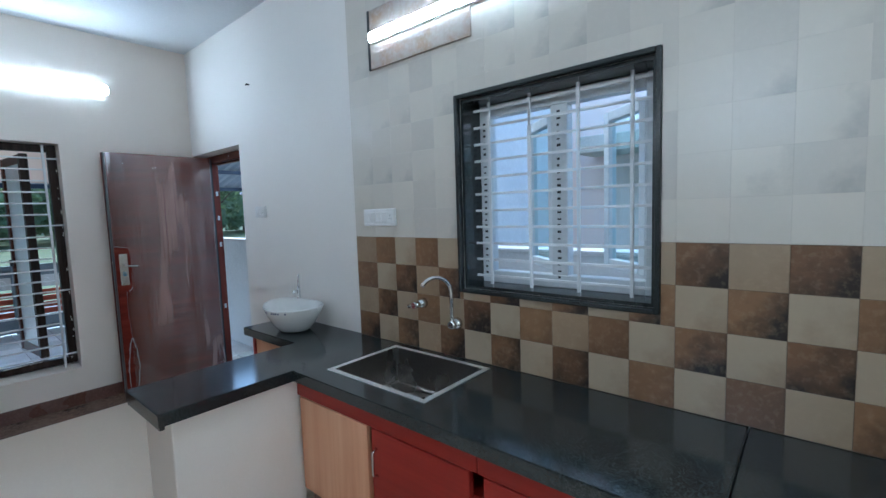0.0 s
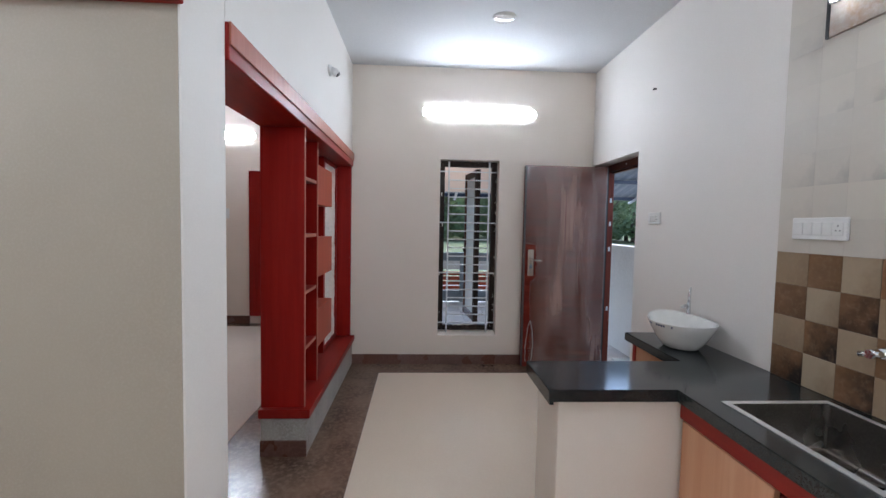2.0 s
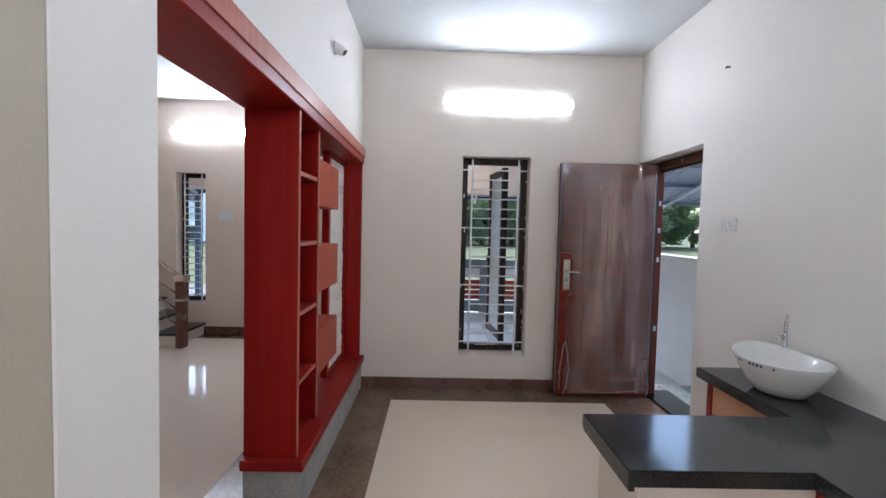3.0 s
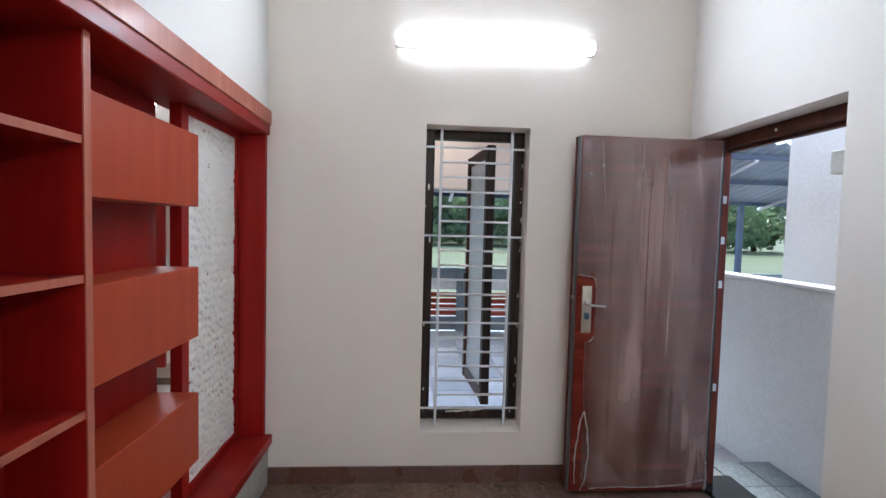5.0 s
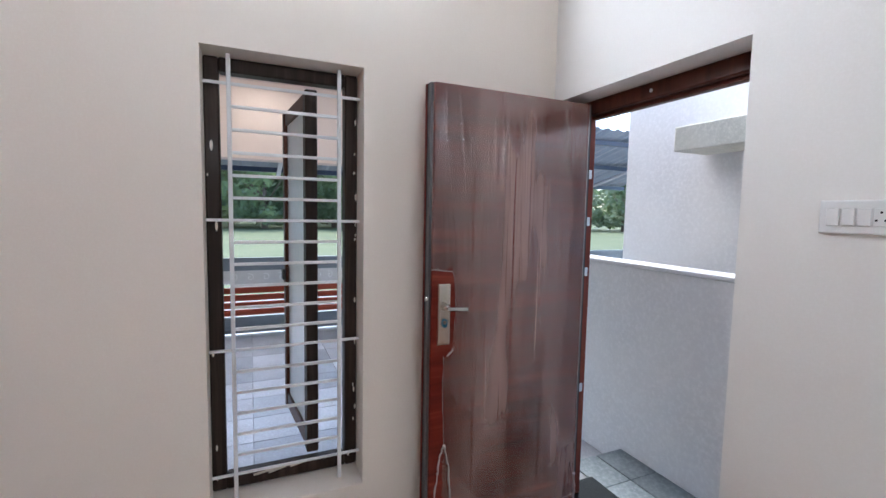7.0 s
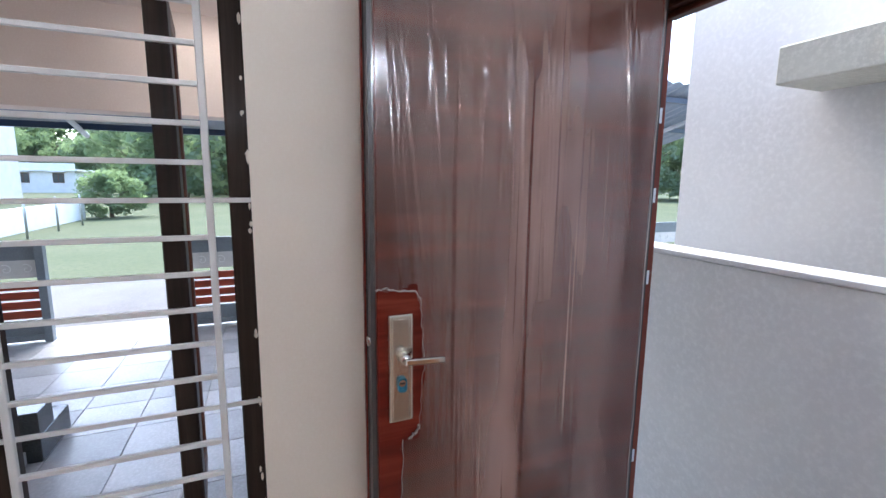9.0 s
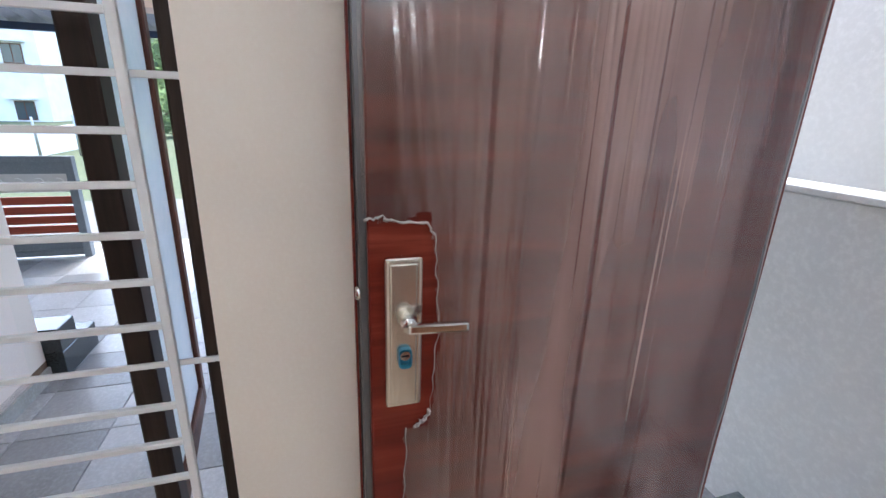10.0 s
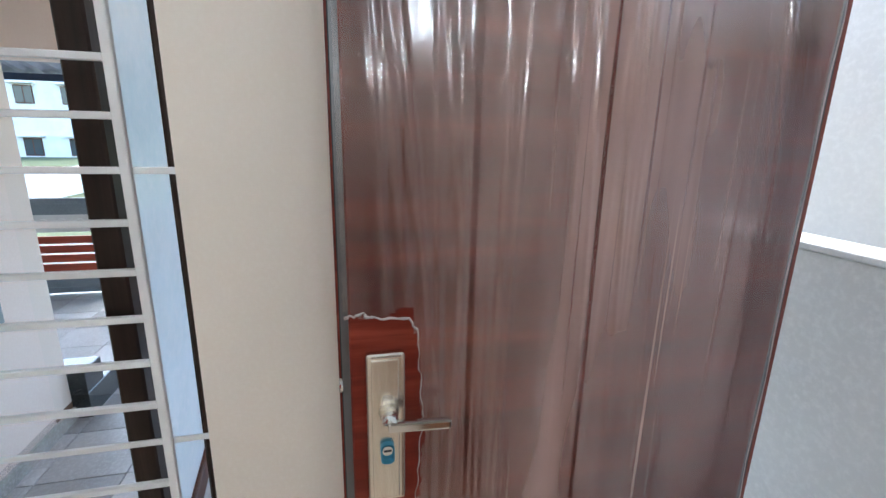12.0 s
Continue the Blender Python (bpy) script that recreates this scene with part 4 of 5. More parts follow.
# ---------------------------------------------------------------- side door
door = thing("door_1", "dark mahogany steel door, open, still wrapped in clear plastic film", "door", (-3.97, 2.36, 0.02))
door["kind"] = "structure"
LX, LX0, LY0, LY1, LZ0, LZ1 = -3.945, -3.995, 1.497, 2.325, 0.025, 2.07
leaf = part("leaf", box(LX0, LX, LY0 + 0.012, LY1, LZ0, LZ1, 0.003), DOOR_WOOD, door)
part("edge_strip", box(LX0 + 0.006, LX - 0.014, LY0, LY0 + 0.012, LZ0, LZ1), EDGE_STEEL, leaf, "grey steel leaf edge")
part("gasket", box(LX0 - 0.004, LX0 + 0.006, LY0 - 0.002, LY0 + 0.012, LZ0, LZ1), GUNMETAL, leaf)
part("rear_lip", box(LX0 - 0.012, LX0, LY0 - 0.006, LY0 + 0.03, LZ0, LZ1), DOOR_WOOD, leaf)
part("hinge_strip", box(LX0 + 0.008, LX - 0.004, LY1, LY1 + 0.011, LZ0, LZ1), EDGE_STEEL, leaf, "grey steel hinge edge")
part("gasket", box(LX0 + 0.008, LX - 0.012, LY1 + 0.011, LY1 + 0.024, LZ0, LZ1), GUNMETAL, leaf)
part("bolt", tube(bmesh.new(), [(LX - 0.025, LY0 - 0.006, 1.157), (LX - 0.025, LY0 + 0.005, 1.157)], 0.011, 14), CHROME, leaf)
pl = bmesh.new()
bx(pl, LX, LX + 0.016, 1.532, 1.593, 0.957, 1.226, 0.0065, 3)
plate = part("lock_plate", pl, STEEL, leaf, "brushed nickel lock plate")
part("raised_field", box(LX + 0.0155, LX + 0.018, 1.540, 1.583, 0.966, 1.217, 0.002, 2), STEEL, plate)
part("boss", tube(bmesh.new(), [(LX + 0.015, 1.566, 1.127), (LX + 0.035, 1.566, 1.127), (LX + 0.05, 1.566, 1.124)], [0.017, 0.013, 0.012], 18), STEEL, plate)
lv = bmesh.new()
tube(lv, [(LX + 0.036, 1.566, 1.135), (LX + 0.05, 1.566, 1.125)], 0.011, 14)
bx(lv, LX + 0.043, LX + 0.055, 1.561, 1.660, 1.114, 1.131, 0.004, 2)
for v in lv.verts:
    if v.co.y > 1.57:
        v.co.z -= (v.co.y - 1.566) * 0.06
part("lever", lv, CHROME, plate, "polished lever handle")
part("blue_guard", box(LX + 0.0178, LX + 0.021, 1.552, 1.574, 1.038, 1.074, 0.0095, 3), BLUE_CYL, plate, "blue plastic cylinder guard")
part("cylinder", tube(bmesh.new(), [(LX + 0.019, 1.563, 1.060), (LX + 0.024, 1.563, 1.060)], 0.0085, 18), CHROME, plate)
part("key_slot", box(LX + 0.0238, LX + 0.0246, 1.557, 1.569, 1.0585, 1.0615), GUNMETAL, plate)

# door frame, at the outer side of the opening
DF = [("hinge_jamb", (-4.10, -4.005, 2.362, 2.428, 0.022, 2.098)), ("frame_side", (-3.20, -3.136, 2.362, 2.44, 0.022, 2.098)), ("frame_head", (-4.005, -3.20, 2.362, 2.44, 2.03, 2.098))]
for nm, a in DF:
    part(nm, box(*a, 0.006), JAMB if nm == "hinge_jamb" else SASH_WOOD, door)
part("frame_nail", tube(bmesh.new(), [(-3.62, 2.3625, 2.062), (-3.62, 2.359, 2.062)], 0.008, 10), TAPE, door, "pale filler over a nail")
part("frame_stop", box(-4.005, -3.20, 2.395, 2.43, 2.012, 2.03, 0.003), SASH_WOOD, door)
part("threshold", box(WX + 0.0, -3.136, 2.345, 2.60, -0.02, 0.022, 0.004), GRANITE, door, "black granite threshold")
for z in (1.74, 1.50, 1.24, 0.62):
    part("tape", box(-4.005, -4.001, 2.387, 2.407, z - 0.022, z + 0.022), TAPE, door, "white tape tab")


def film_sheet():
    """Clear wrap over the leaf: long vertical folds, torn away round the lock and below it."""
    rnd = random.Random(11)
    ny, nz = 330, 270
    y0, y1, z0, z1 = LY0 + 0.004, LY1 - 0.004, LZ0 + 0.02, LZ1 - 0.004

    def torn(y, z):
        j = 0.006 * noise.noise((z * 23, y * 9, 0.3)) + 0.004 * noise.noise((z * 71, y * 31, 2.3))
        if 0.90 < z < 1.285 + 0.5 * j + 0.008 * math.sin(60 * y):
            lim = 1.612 + j + 0.012 * math.sin((z - 0.9) * 9)
            return y < lim
        if z <= 0.90:
            lim = 1.566 + j + 0.02 * max(0, (0.90 - z)) - (0.03 * max(0, 0.45 - z) if z < 0.45 else 0)
            return y < lim
        return False
    folds = [(rnd.uniform(1.62, 2.31), rnd.uniform(0.003, 0.006), rnd.uniform(-0.03, 0.03), rnd.uniform(0.0005, 0.0018), rnd.uniform(1.1, 2.0), rnd.uniform(0.2, 0.6)) for _ in range(26)]
    for cy, lean, k in ((1.60, -0.07, 7), (1.86, -0.015, 6), (1.96, -0.03, 7), (2.22, -0.10, 8)):
        folds += [(cy + rnd.gauss(0, 0.022), rnd.uniform(0.003, 0.005), lean + rnd.gauss(0, 0.02), rnd.uniform(0.0008, 0.0026), rnd.uniform(1.45, 2.0), rnd.uniform(0.15, 0.5)) for _ in range(k)]
    verts, faces = [], []
    for i in range(ny + 1):
        for j in range(nz + 1):
            y, z = y0 + (y1 - y0) * i / ny, z0 + (z1 - z0) * j / nz
            d = 0.0025 + 0.0012 * noise.noise((y * 5, z * 1.6, 0.0)) + 0.0003 * noise.noise((y * 22, z * 4, 4.0))
            for fy, w, lean, h, zc, zl in folds:
                u = (y - fy - lean * (z - zc)) / w
                if abs(u) < 3:
                    d += h * math.exp(-u * u) * math.exp(-((z - zc) / zl) ** 2)
            verts.append((LX + 0.001 + max(0.0005, d), y, z))
    for i in range(ny):
        for j in range(nz):
            yc, zc = y0 + (y1 - y0) * (i + 0.5) / ny, z0 + (z1 - z0) * (j + 0.5) / nz
            if not torn(yc, zc):
                a = i * (nz + 1) + j
                faces.append((a, a + nz + 1, a + nz + 2, a + 1))
    me = bpy.data.meshes.new("plastic_film")
    me.from_pydata(verts, [], faces)
    me.materials.append(FILM)
    for f in me.polygons:
        f.use_smooth = True
    return me


fo = new("plastic_film", film_sheet())
fo.parent = leaf
fo["label"] = "wrinkled clear protective plastic film"


def crumple(pts, r):
    rnd = random.Random(len(pts))
    q = []
    for a, c in zip(pts, pts[1:]):
        for k in range(6):
            f = k / 6
            q.append((LX + 0.007 + rnd.uniform(0, 0.004), a[0] + (c[0] - a[0]) * f + rnd.uniform(-0.0025, 0.0025), a[1] + (c[1] - a[1]) * f + rnd.uniform(-0.0025, 0.0025)))
    q.append((LX + 0.008, pts[-1][0], pts[-1][1]))
    return tube(bmesh.new(), q, [r * rnd.uniform(0.5, 1.3) for _ in q], 6)


part("torn_edge", crumple([(1.502, 1.285), (1.53, 1.292), (1.545, 1.284), (1.60, 1.278), (1.612, 1.26)], 0.0022), FILM_EDGE, leaf, "crumpled torn film edge")
part("torn_edge", crumple([(1.612, 1.26), (1.618, 1.18), (1.622, 1.10), (1.614, 1.0), (1.612, 0.935)], 0.0008), FILM_EDGE, leaf)
part("torn_edge", crumple([(1.612, 0.935), (1.60, 0.915), (1.593, 0.912), (1.582, 0.905)], 0.004), FILM_EDGE, leaf, "crumpled torn film edge")
part("torn_edge", crumple([(1.57, 0.905), (1.564, 0.75), (1.570, 0.62), (1.575, 0.50)], 0.001), FILM_EDGE, leaf)
part("hanging_strip", crumple([(1.575, 0.50), (1.555, 0.44), (1.545, 0.36), (1.53, 0.22), (1.535, 0.08)], 0.0045), FILM_EDGE, leaf, "twisted strip of film hanging at the bottom")
part("hanging_strip", crumple([(1.575, 0.50), (1.60, 0.40), (1.61, 0.25), (1.595, 0.10), (1.57, 0.035)], 0.0045), FILM_EDGE, leaf, "twisted strip of film hanging at the bottom")
part("torn_edge", crumple([(2.316, 2.0), (2.318, 1.5), (2.315, 0.9), (2.319, 0.4), (2.318, 0.2)], 0.0013), FILM_EDGE, leaf)
part("film_hem", crumple([(1.62, 0.045), (1.80, 0.055), (1.98, 0.05), (2.15, 0.06), (2.31, 0.09)], 0.002), FILM_EDGE, leaf, "bunched film along the foot of the door")
part("film_tail", crumple([(2.318, 0.20), (2.325, 0.10), (2.318, 0.03)], 0.007), FILM_EDGE, leaf, "bunched film at the foot of the door")

# ---------------------------------------------------------------- hall stairs
st = thing("staircase", "granite-tread staircase with white risers and steel railing", "stairs", (-5.6, -3.2, 0.004))
for k in range(9):
    y1 = -2.62 - 0.25 * k
    if y1 - 0.25 < HY:
        break
    part("riser", box(HX + 0.013, -5.28, y1 - 0.25, y1, max(0.004, 0.165 * k - 0.02), 0.165 * (k + 1) - 0.03), WHITE_WALL, st)
    part("tread", box(HX + 0.013, -5.25, y1 - 0.27, y1 + 0.03, 0.165 * (k + 1) - 0.03, 0.165 * (k + 1), 0.003), GRANITE, st)
nw = part("newel", box(-5.32, -5.22, -2.60, -2.50, 0.004, 0.78, 0.006), SKIRT, st, "brown granite newel post")
part("newel_cap", box(-5.335, -5.205, -2.615, -2.485, 0.78, 0.86, 0.012, 2), STEEL, nw)
part("newel_band", box(-5.328, -5.212, -2.608, -2.492, 0.55, 0.58, 0.004), STEEL, nw)
for dz, r in ((0.83, 0.024), (0.60, 0.010), (0.42, 0.010), (0.24, 0.010)):
    part("rail", tube(bmesh.new(), [(-5.27, -2.56, dz), (-5.27, -4.5, dz + 1.28)], r, 12), STEEL, st, "steel handrail")
for k in (2, 5):
    y = -2.62 - 0.25 * k + 0.1
    part("baluster", tube(bmesh.new(), [(-5.27, y, 0.165 * k), (-5.27, y, 0.83 + (-2.56 - y) * 0.66)], 0.02, 12), STEEL, st)

# ---------------------------------------------------------------- outside
GZ = -0.12
PLX, PLY = -6.56, 0.91
structure("ground", box(-900, 400, -600, 600, GZ - 0.2, GZ - 0.08), GRASS, "grass field reaching the horizon")
structure("road", box(-11.7, -9.0, -120, 120, GZ - 0.08, GZ - 0.04), ASPHALT, "pale concrete lane beyond the gate")
structure("patio_bed", box(-9.0, WX - 0.2, -6.0, 7.5, GZ - 0.08, GZ - 0.012), PAVE_JOINT, "grey patio bed")
structure("path_bed", box(WX - 0.2, EX, 2.46, 3.03, GZ - 0.08, -0.014), PAVE_JOINT)
structure("compound_wall", box(-6.3, 6.0, 3.03, 3.17, GZ - 0.08, 1.21, 0.006), EXT_WHITE, "white plastered low compound wall")
structure("compound_coping", box(-6.3, 6.0, 3.02, 3.185, 1.21, 1.235, 0.004), EXT_WHITE)

nh = thing("neighbour_house", "white plastered neighbouring house with concrete sunshade", "house", (-2.0, 5.5, GZ))
part("wall", box(-4.87, -1.5, 3.55, 9.0, GZ - 0.08, 6.5), EXT_WHITE, nh)
# cream tone cancels the blue skylight; set back to catch more light
part("wall", box(-1.5, 8.0, 4.9, 9.0, GZ - 0.08, 3.2), EXT_CREAM, nh, "plastered wall toned cream to offset blue skylight")
part("sunshade", box(-4.21, -1.6, 3.24, 3.55, 1.94, 2.09, 0.006), EXT_GREY, nh, "concrete sunshade with a dripping edge")
part("sunshade", box(-1.2, 2.4, 4.45, 4.9, 1.98, 2.13, 0.006), EXT_GREY, nh)

pl_ = thing("porch_lamp", "small lit round downlight in the porch ceiling", "lamp", (PLX, PLY, 2.78))
part("rim", lathe(bmesh.new(), [(0.07, 0.0), (0.072, -0.008), (0.06, -0.012)], (PLX, PLY, 2.78), 24), SWITCH, pl_)
part("lens", lathe(bmesh.new(), [(0.058, -0.0125), (0.04, -0.016), (0.005, -0.017)], (PLX, PLY, 2.78), 24), PORCH_GLOW, pl_)
sg = thing("notice_board", "small grey board with red and green flowers on the outside wall", "board", (-5.62, -0.09, 0.66))
part("plate", box(-5.68, -5.28, -0.09, -0.075, 0.66, 0.95, 0.003), GREY_BOARD, sg)
part("paper", box(-5.50, -5.40, -0.075, -0.072, 0.74, 0.83), SWITCH, sg, "white paper card")
for k, (px, pz, m) in enumerate(((-5.58, 0.90, PETAL), (-5.54, 0.885, PETAL), (-5.62, 0.78, LEAF), (-5.35, 0.76, PETAL), (-5.38, 0.70, LEAF), (-5.60, 0.70, LEAF))):
    fl = bmesh.new()
    bmesh.ops.create_icosphere(fl, subdivisions=1, radius=0.02, matrix=Matrix.Translation((px, -0.068, pz)) @ Matrix.Diagonal((1, 0.5, 0.8, 1)))
    part("flower", fl, m, sg)
for k, (p, q) in enumerate((((-4.20, 0.80), (-4.235, 0.99)), ((-4.195, 0.86), (-4.22, 0.93)), ((-4.21, 0.95), (-4.235, 1.03)))):
    sp = box(-0.006, 0.006, 0, (Vector(q) - Vector(p)).length, 0.0, 0.004)
    bmesh.ops.transform(sp, matrix=pose(p[0], p[1], 0.388, 0, 0, math.degrees(math.atan2(-(q[0] - p[0]), q[1] - p[1]))), verts=sp.verts)
    single("wood_splinter", sp, SPLINT, "pale wood splinter lying on the window frame", "splinter", "splinters on the sill")

structure("porch_ceiling", box(-7.0, WX - 0.2, -0.09, 3.0, 2.78, 2.95), EXT_CREAM, "cream porch ceiling")
structure("porch_beam", box(-7.25, -7.0, -6.0, 3.0, 2.03, 2.95), EXT_CREAM, "cream porch beam")
structure("porch_ceiling_south", box(-7.0, HX - 0.15, -6.0, -0.09, 2.78, 2.95), EXT_CREAM)
es = thing("entrance_steps", "black granite entrance steps beside the hall wall", "steps", (-6.4, -0.7, GZ))
part("step", box(-6.46, HX - 0.15, -1.7, 0.0, GZ, 0.04, 0.004), GRANITE, es)
part("step", box(-6.24, HX - 0.15, -1.7, 0.0, 0.04, 0.19, 0.004), GRANITE, es)


def gate_leaf(y0, y1, x, label):
    """A grey framed panel: solid top and bottom, pierced white band, four red slats."""
    t = thing("gate_panel", label, "gate", (x, y0, GZ), "gate panels")
    for a in ((y0, y0 + 0.07), (y1 - 0.07, y1)):
        part("post", box(x - 0.04, x + 0.04, a[0], a[1], GZ - 0.03, 0.90, 0.004), GREY_PAINT, t)
    m = [y0 + 0.07, y1 - 0.07]
    part("top_rail", box(x - 0.03, x + 0.03, *m, 0.84, 0.90, 0.004), GREY_PAINT, t)
    part("top_sheet", box(x - 0.01, x + 0.01, *m, 0.73, 0.84), GREY_PAINT, t)
    pb = part("pierced_band", box(x - 0.008, x + 0.008, *m, 0.55, 0.73), GATE_WHITE, t, "white cut-out scroll band")
    n = int((m[1] - m[0]) / 0.16)
    for k in range(n):
        c = m[0] + (k + 0.5) * (m[1] - m[0]) / n
        pts = [(x + 0.012, c + 0.006 * a * math.cos(a), 0.64 + 0.006 * a * math.sin(a)) for a in [0.4 * i for i in range(3, 22)]]
        part("scroll", tube(bmesh.new(), pts, 0.004, 5), SWITCH, pb)
    for k in range(4):
        part("slat", box(x - 0.012, x + 0.014, *m, 0.135 + k * 0.098, 0.213 + k * 0.098, 0.003), GATE_RED, t, "red wooden slat")
    part("bottom_sheet", box(x - 0.01, x + 0.01, *m, -0.04, 0.115), GREY_PAINT, t)
    part("bottom_rail", box(x - 0.03, x + 0.03, *m, -0.10, -0.04, 0.004), GREY_PAINT, t)
    return t


gate_leaf(-3.2, -0.79, -8.5, "grey steel gate panel with red slats and scroll band")
gate_leaf(0.24, 1.336, -8.5, "grey steel gate panel with red slats and scroll band")
gate_leaf(1.34, 2.936, -8.5, "grey steel gate panel with red slats and scroll band")
gate_leaf(2.94, 5.536, -8.5, "grey steel gate panel with red slats and scroll band")
gate_leaf(5.54, 8.5, -8.5, "grey steel gate panel with red slats and scroll band")

# sheet roof over the car porch
rf = thing("sheet_roof", "blue corrugated sheet roof on dark steel rafters", "roof", (-8.2, 2.0, 2.1))
nc = 240
verts, faces = [], []
for k in range(nc + 1):
    y = -6 + 14 * k / nc
    o = 0.018 * math.sin(2 * math.pi * y / 0.19)
    verts += [(-7.0, y, 2.74 + o), (-9.4, y, 2.14 + o)]
for k in range(nc):
    faces.append((2 * k, 2 * k + 1, 2 * k + 3, 2 * k + 2))
me = bpy.data.meshes.new("sheet")
me.from_pydata(verts, [], faces)
me.materials.append(ROOF_BLUE)
ro = new("sheet", me)
ro.parent, ro.matrix_parent_inverse = rf, Matrix.Translation(-Vector(rf.location))
sm = ro.modifiers.new("thickness", "SOLIDIFY")
sm.thickness = 0.002
for f in (0.12, 0.5, 0.93):
    x, z = -7.0 - 2.4 * f, 2.74 - 0.6 * f
    part("purlin", box(x - 0.03, x + 0.03, -6, 8, z - 0.10, z - 0.03), DARK_BLUE, rf)
for y in (-4.5, -2.4, -0.6, 1.2, 3.4, 5.2, 7.0):
    part("rafter", tube(bmesh.new(), [(-7.26, y, 2.56), (-9.4, y, 2.03)], 0.03, 6), PALE_STEEL, rf, "pale painted steel rafter")
for y in (-4.5, 6.54):
    part("post", box(-9.28, -9.2, y - 0.04, y + 0.04, GZ - 0.08, 2.1), DARK_BLUE, rf)


# far houses
def far_house(x, y, w, d, storeys, label, h=3.0, n=2, base=0.0):
    t = thing("far_house", label, "house", (x, y, GZ - 0.08), "far houses")
    top = base + storeys * h
    part("wall", box(x - d / 2, x + d / 2, y - w / 2, y + w / 2, min(base, GZ) - 0.1, top), EXT_WHITE, t)
    part("roof", box(x - d / 2 - 0.4, x + d / 2 + 0.4, y - w / 2 - 0.4, y + w / 2 + 0.4, top, top + 0.25, 0.03), EXT_WHITE, t)
    part("parapet", box(x + d / 2 - 0.2, x + d / 2, y - w / 2, y + w / 2, top + 0.25, top + 0.95, 0.03), EXT_WHITE, t)
    for s in range(storeys):
        z = base + s * h
        for k in range(n):
            c = y - w / 2 + (k + 0.5) * w / n
            wd = part("window", box(x + d / 2, x + d / 2 + 0.05, c - 0.55, c + 0.55, z + 1.0, z + 2.2), SASH_WOOD, t, "brown framed window")
            for a in (-0.5, 0.03):
                part("pane", box(x + d / 2 + 0.05, x + d / 2 + 0.06, c + a, c + a + 0.47, z + 1.06, z + 2.14), DARK_GLASS, wd)
            part("sunshade", box(x + d / 2, x + d / 2 + 0.6, c - 0.8, c + 0.8, z + 2.3, z + 2.4), EXT_WHITE, t)
        if s:
            part("balcony", box(x + d / 2, x + d / 2 + 1.3, y - w / 2, y - w / 2 + w * 0.4, z - 0.1, z + 0.9, 0.03), EXT_WHITE, t)
    return t


far_house(-42.5, -20.6, 11, 4, 3, "white three-storey house with brown windows", 3.5, 4, -1.1)
far_house(-75, -25.1, 10, 9, 1, "white single-storey house with a flat roof", 2.4, 3)
far_house(-62, -40, 12, 9, 2, "white two-storey house with a flat roof", n=3)
structure("field_wall", box(-26.5, -14.0, -6.1, -5.95, GZ - 0.1, 0.58, 0.02), EXT_WHITE, "low white field wall in front of the far houses")
for k in range(4):
    fx = -17.0 - 2.1 * k
    single("fence_post", tube(bmesh.new(), [(fx, -5.1, GZ - 0.15), (fx, -5.1, 0.55), (fx + 0.02, -5.1, 0.95)], [0.035, 0.032, 0.026], 8), GALV, "thin grey steel fence post in the grass", "fence post", "field fence posts")


# trees
def tree(x, y, h, r, seed):
    rnd = random.Random(seed)
    t = thing("tree", "broad dark green tree at the edge of the field", "tree", (x, y, GZ - 0.1), "field trees")
    b = bmesh.new()
    tube(b, [(x, y, GZ - 0.15), (x + 0.1, y, h * 0.25), (x - 0.1, y + 0.1, h * 0.55)], [0.28, 0.2, 0.1], 8)
    for k in range(6):
        a = rnd.uniform(0, 6.28)
        z = h * rnd.uniform(0.2, 0.42)
        tube(b, [(x, y, z), (x + math.cos(a) * r * 0.4, y + math.sin(a) * r * 0.4, z + h * 0.2), (x + math.cos(a) * r * 0.7, y + math.sin(a) * r * 0.7, z + h * 0.32)], [0.1, 0.06, 0.02], 6)
    part("trunk", b, BARK, t)
    verts, faces = [], []
    clumps = []
    for _ in range(60):
        f = rnd.uniform(0.10, 0.97)
        w = r * (0.55 + 0.45 * math.sin(math.pi * min(1.0, f * 1.05)))
        a, q = rnd.uniform(0, 6.28), w * math.sqrt(rnd.random())
        clumps.append((q * math.cos(a), q * math.sin(a), h * f, rnd.uniform(0.16, 0.30) * r))
    for _ in range(5200):
        cx, cy, cz, cr = rnd.choice(clumps)
        v = Vector((rnd.gauss(0, 1), rnd.gauss(0, 1), rnd.gauss(0, 1))).normalized() * cr * rnd.uniform(0.5, 1.08)
        p = Vector((x + cx, y + cy, max(0.2, cz + v.z))) + Vector((v.x, v.y, 0))
        a = Vector((rnd.uniform(-1, 1), rnd.uniform(-1, 1), rnd.uniform(-0.7, 0.7))).normalized()
        c = a.orthogonal().normalized()
        s = rnd.uniform(0.16, 0.36)
        i = len(verts)
        verts += [p - a * s, p + c * s * 0.55, p + a * s, p - c * s * 0.55]
        faces.append((i, i + 1, i + 2, i + 3))
    me = bpy.data.meshes.new("crown")
    me.from_pydata(verts, [], faces)
    me.materials.append(LEAF)
    ob = new("crown", me)
    ob.parent, ob.matrix_parent_inverse = t, Matrix.Translation(-Vector(t.location))
    return t


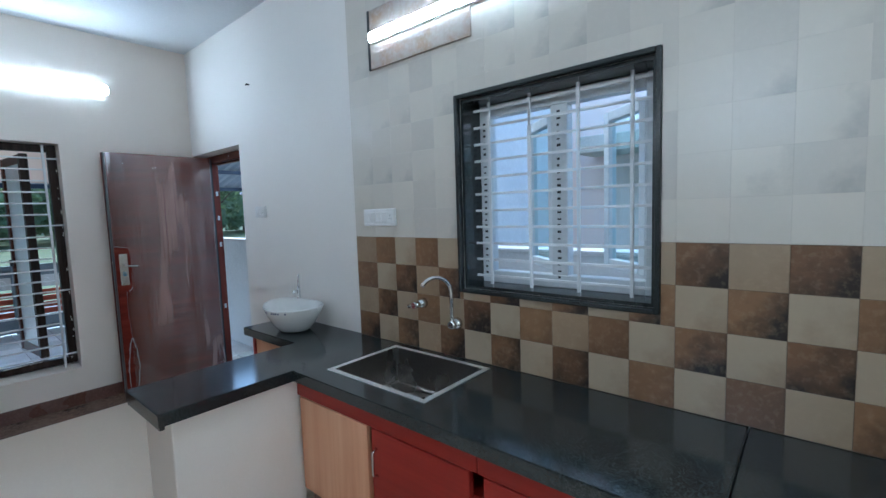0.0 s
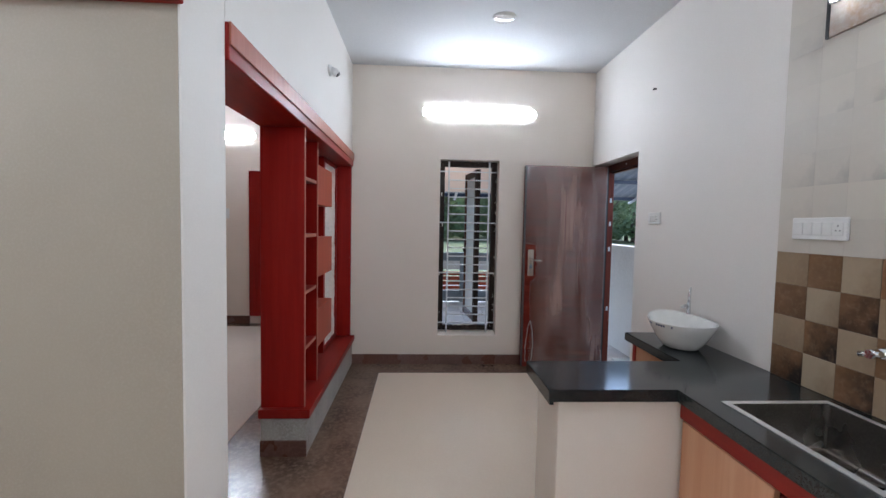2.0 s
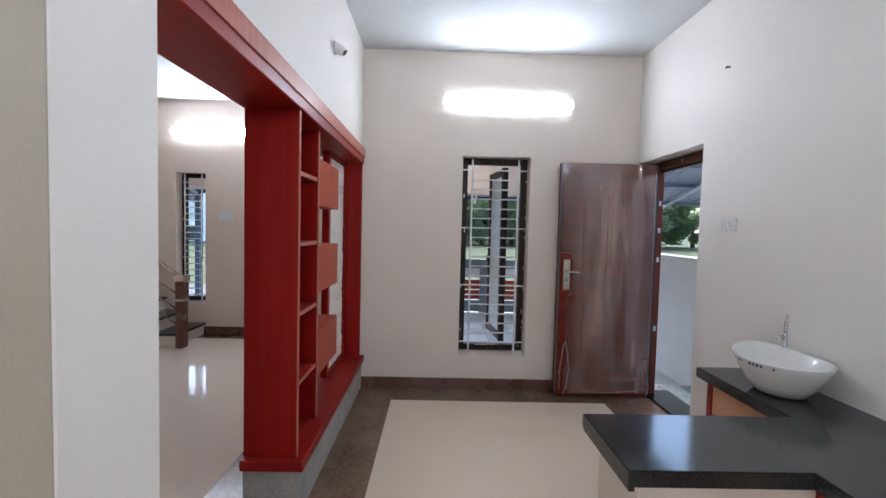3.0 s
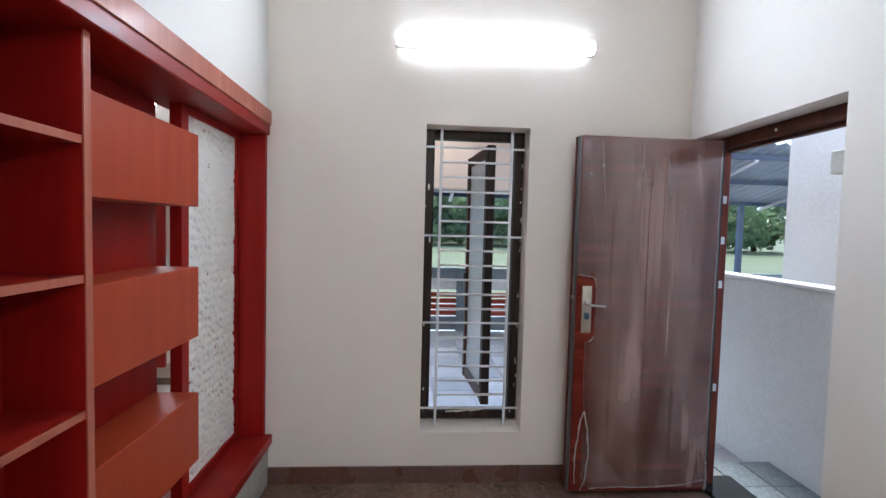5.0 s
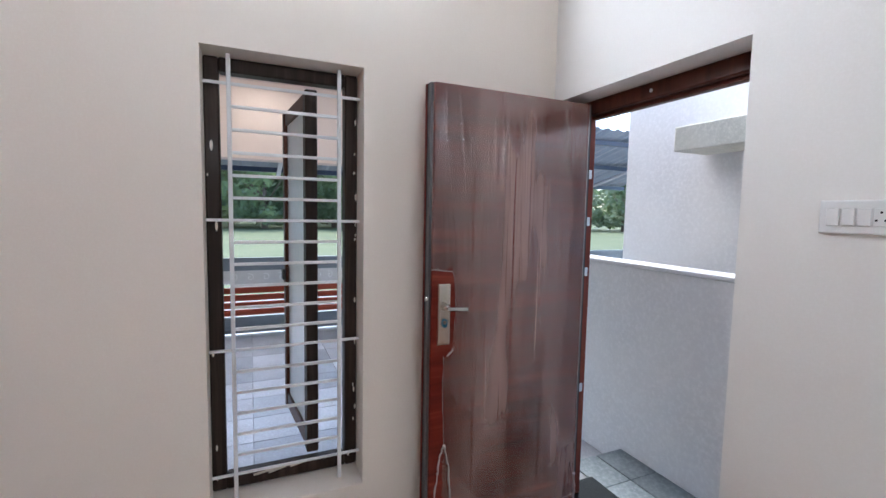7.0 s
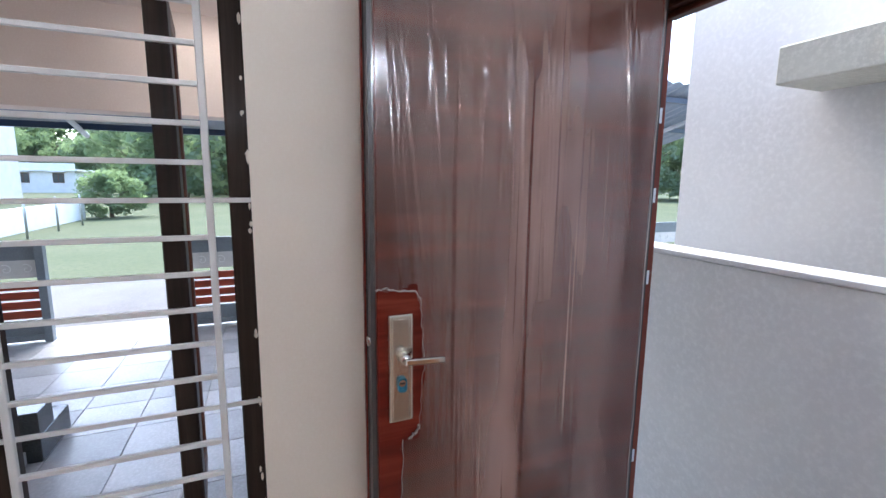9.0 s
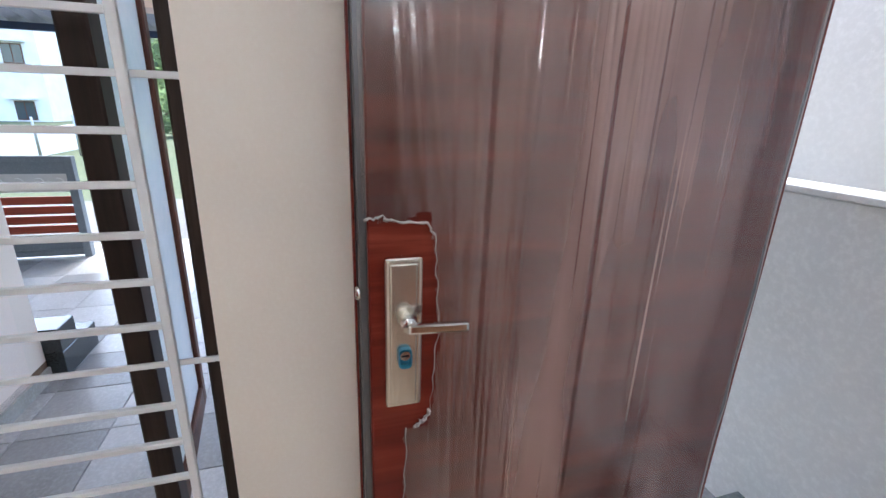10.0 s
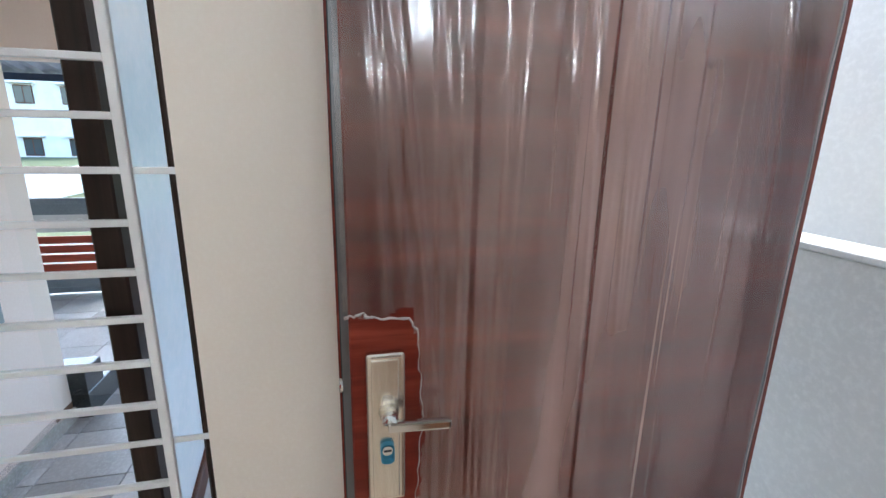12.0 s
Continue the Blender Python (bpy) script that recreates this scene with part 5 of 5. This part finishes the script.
rnd = random.Random(21)
protos = [tree(-46, 2, 8.5, 4.2, 1), tree(-50, 9, 9.5, 4.6, 2), tree(-44, 15, 7.5, 4.0, 3)]
spots = [(-47, -5), (-53, -9), (-49, 5.5), (-52, -1), (-47, 20), (-51, 26), (-45, 32), (-49, 39), (-44, 46), (-60, 3), (-62, 10), (-60, 16), (-58, 22), (-57, 28), (-57, 34), (-62, -3), (-64, -10), (-88, -24), (-90, -32), (-88, -40), (-86, -16), (-72, -6), (-38, 52), (-36, 60), (-30, 66), (-42, -42), (-46, 11), (-40, 40), (-36, 46), (-60, -52)]
for k, (x, y) in enumerate(spots):
    c = copy_thing(protos[k % 3], Matrix.Translation((x, y, GZ - 0.1)) @ Matrix.Rotation(rnd.uniform(0, 6.28), 4, "Z"))

for k in range(16):
    c = copy_thing(protos[k % 3], Matrix.Translation((-98 - 7 * (k % 2), -66 + 5.6 * k, GZ - 0.1)) @ Matrix.Rotation(1.1 * k, 4, "Z"))
    c.scale = (1.5, 1.5, 1.45)

# a flowering bush near the field wall
bush = copy_thing(protos[2], Matrix.Translation((-27.2, -5.2, GZ - 0.1)))
bush.name = "bush"
bush.scale = (0.33, 0.33, 0.27)
tagged(bush, "low dark green bush beside the field", "bush", "field bushes")

# ---------------------------------------------------------------- kitchen wall tiles, patio tiles
S, SX = 0.153, 0.16
COL = [-1.63 + SX * k for k in range(28)]


def tile_mesh(name, sx, sz, mat, axis="y", th=0.018):
    b = bmesh.new()
    if axis == "y":
        g = 0.0004 if mat == TILE_PALE else 0.0008
        bx(b, g, sx - g, -th, -0.0045, g, sz - g, g)
    else:
        bx(b, 0.0025, sx - 0.0025, 0.0025, sz - 0.0025, -th, 0.0, 0.002)
    return finish(b, name, mat)


wk = [o for o in scene.objects if o.name == "wall_kitchen"][0]
t_low = [tile_mesh("tile", SX, S, m) for m in (TILE_BROWN, TILE_CREAM)]
t_up = tile_mesh("tile", SX, S, TILE_PALE)
structure("upper_grout", holed(bmesh.new(), "x", -1.649, EX, NY - 0.0176, NY - 0.0005, 0.748 + 4 * S, CH, [(-0.851, 0.081, 0.748 + 4 * S, 2.051)]), GROUT, "pale grout between the wall tiles")
structure("dado_backing", holed(bmesh.new(), "x", -1.65, EX, NY - 0.0165, NY - 0.0005, CT + 0.001, 0.747 + 4 * S, [(-0.851, 0.081, 1.089, 0.747 + 4 * S)]), GROUT_DARK, "brown grout behind the patchwork tiles")
WA, WB, WC, WD = -0.851, 0.081, 1.089, 2.051


def less_window(x0, x1, z0, z1):
    """What is left of a tile outside the window's surround."""
    if x1 <= WA or x0 >= WB or z1 <= WC or z0 >= WD:
        return [(x0, x1, z0, z1)]
    out = []
    if x0 < WA:
        out.append((x0, WA, z0, z1))
    if x1 > WB:
        out.append((WB, x1, z0, z1))
    a, c = max(x0, WA), min(x1, WB)
    if z0 < WC:
        out.append((a, c, z0, WC))
    if z1 > WD:
        out.append((a, c, WD, z1))
    return out


for i, x in enumerate(COL[:-1]):
    if x + SX > EX:
        break
    for j in range(16):
        z = 0.747 + S * j
        low = j < 4
        mt = (TILE_BROWN, TILE_CREAM)[(i + j) % 2] if low else TILE_PALE
        for x0, x1, z0, z1 in less_window(-1.65 if i == 0 else x, x + SX, z, min(z + S, CH)):
            if x1 - x0 < 0.008 or z1 - z0 < 0.008:
                continue
            full = abs(x1 - x0 - SX) < 1e-4 and abs(z1 - z0 - S) < 1e-4
            o = new("tile", (t_low[(i + j) % 2] if low else t_up) if full else tile_mesh("tile", x1 - x0, z1 - z0, mt))
            o.location = (x0, NY, z0)
            o.parent = wk

PT = 0.40
pm = tile_mesh("paver", PT, PT, PAVE, "z", 0.012)
pb = [o for o in scene.objects if o.name == "patio_bed"][0]
for i in range(11):
    for j in range(18):
        x, y = WX - 0.2 - PT * (i + 1), -2.0 + PT * j
        if x > -6.05 and y + PT < 0.0:
            continue
        o = new("paver", pm)
        o.location = (x, y, GZ)
        o.parent = pb
pp = [o for o in scene.objects if o.name == "path_bed"][0]
for i in range(18):
    for j in range(2):
        o = new("paver", tile_mesh("paver", 0.285, 0.212, PAVE_DARK, "z", 0.012)) if (i, j) == (0, 0) else new("paver", small)
        small = o.data
        o.location = (-4.3 + 0.285 * i, 2.602 + 0.215 * j, -0.002)
        o.parent = pp
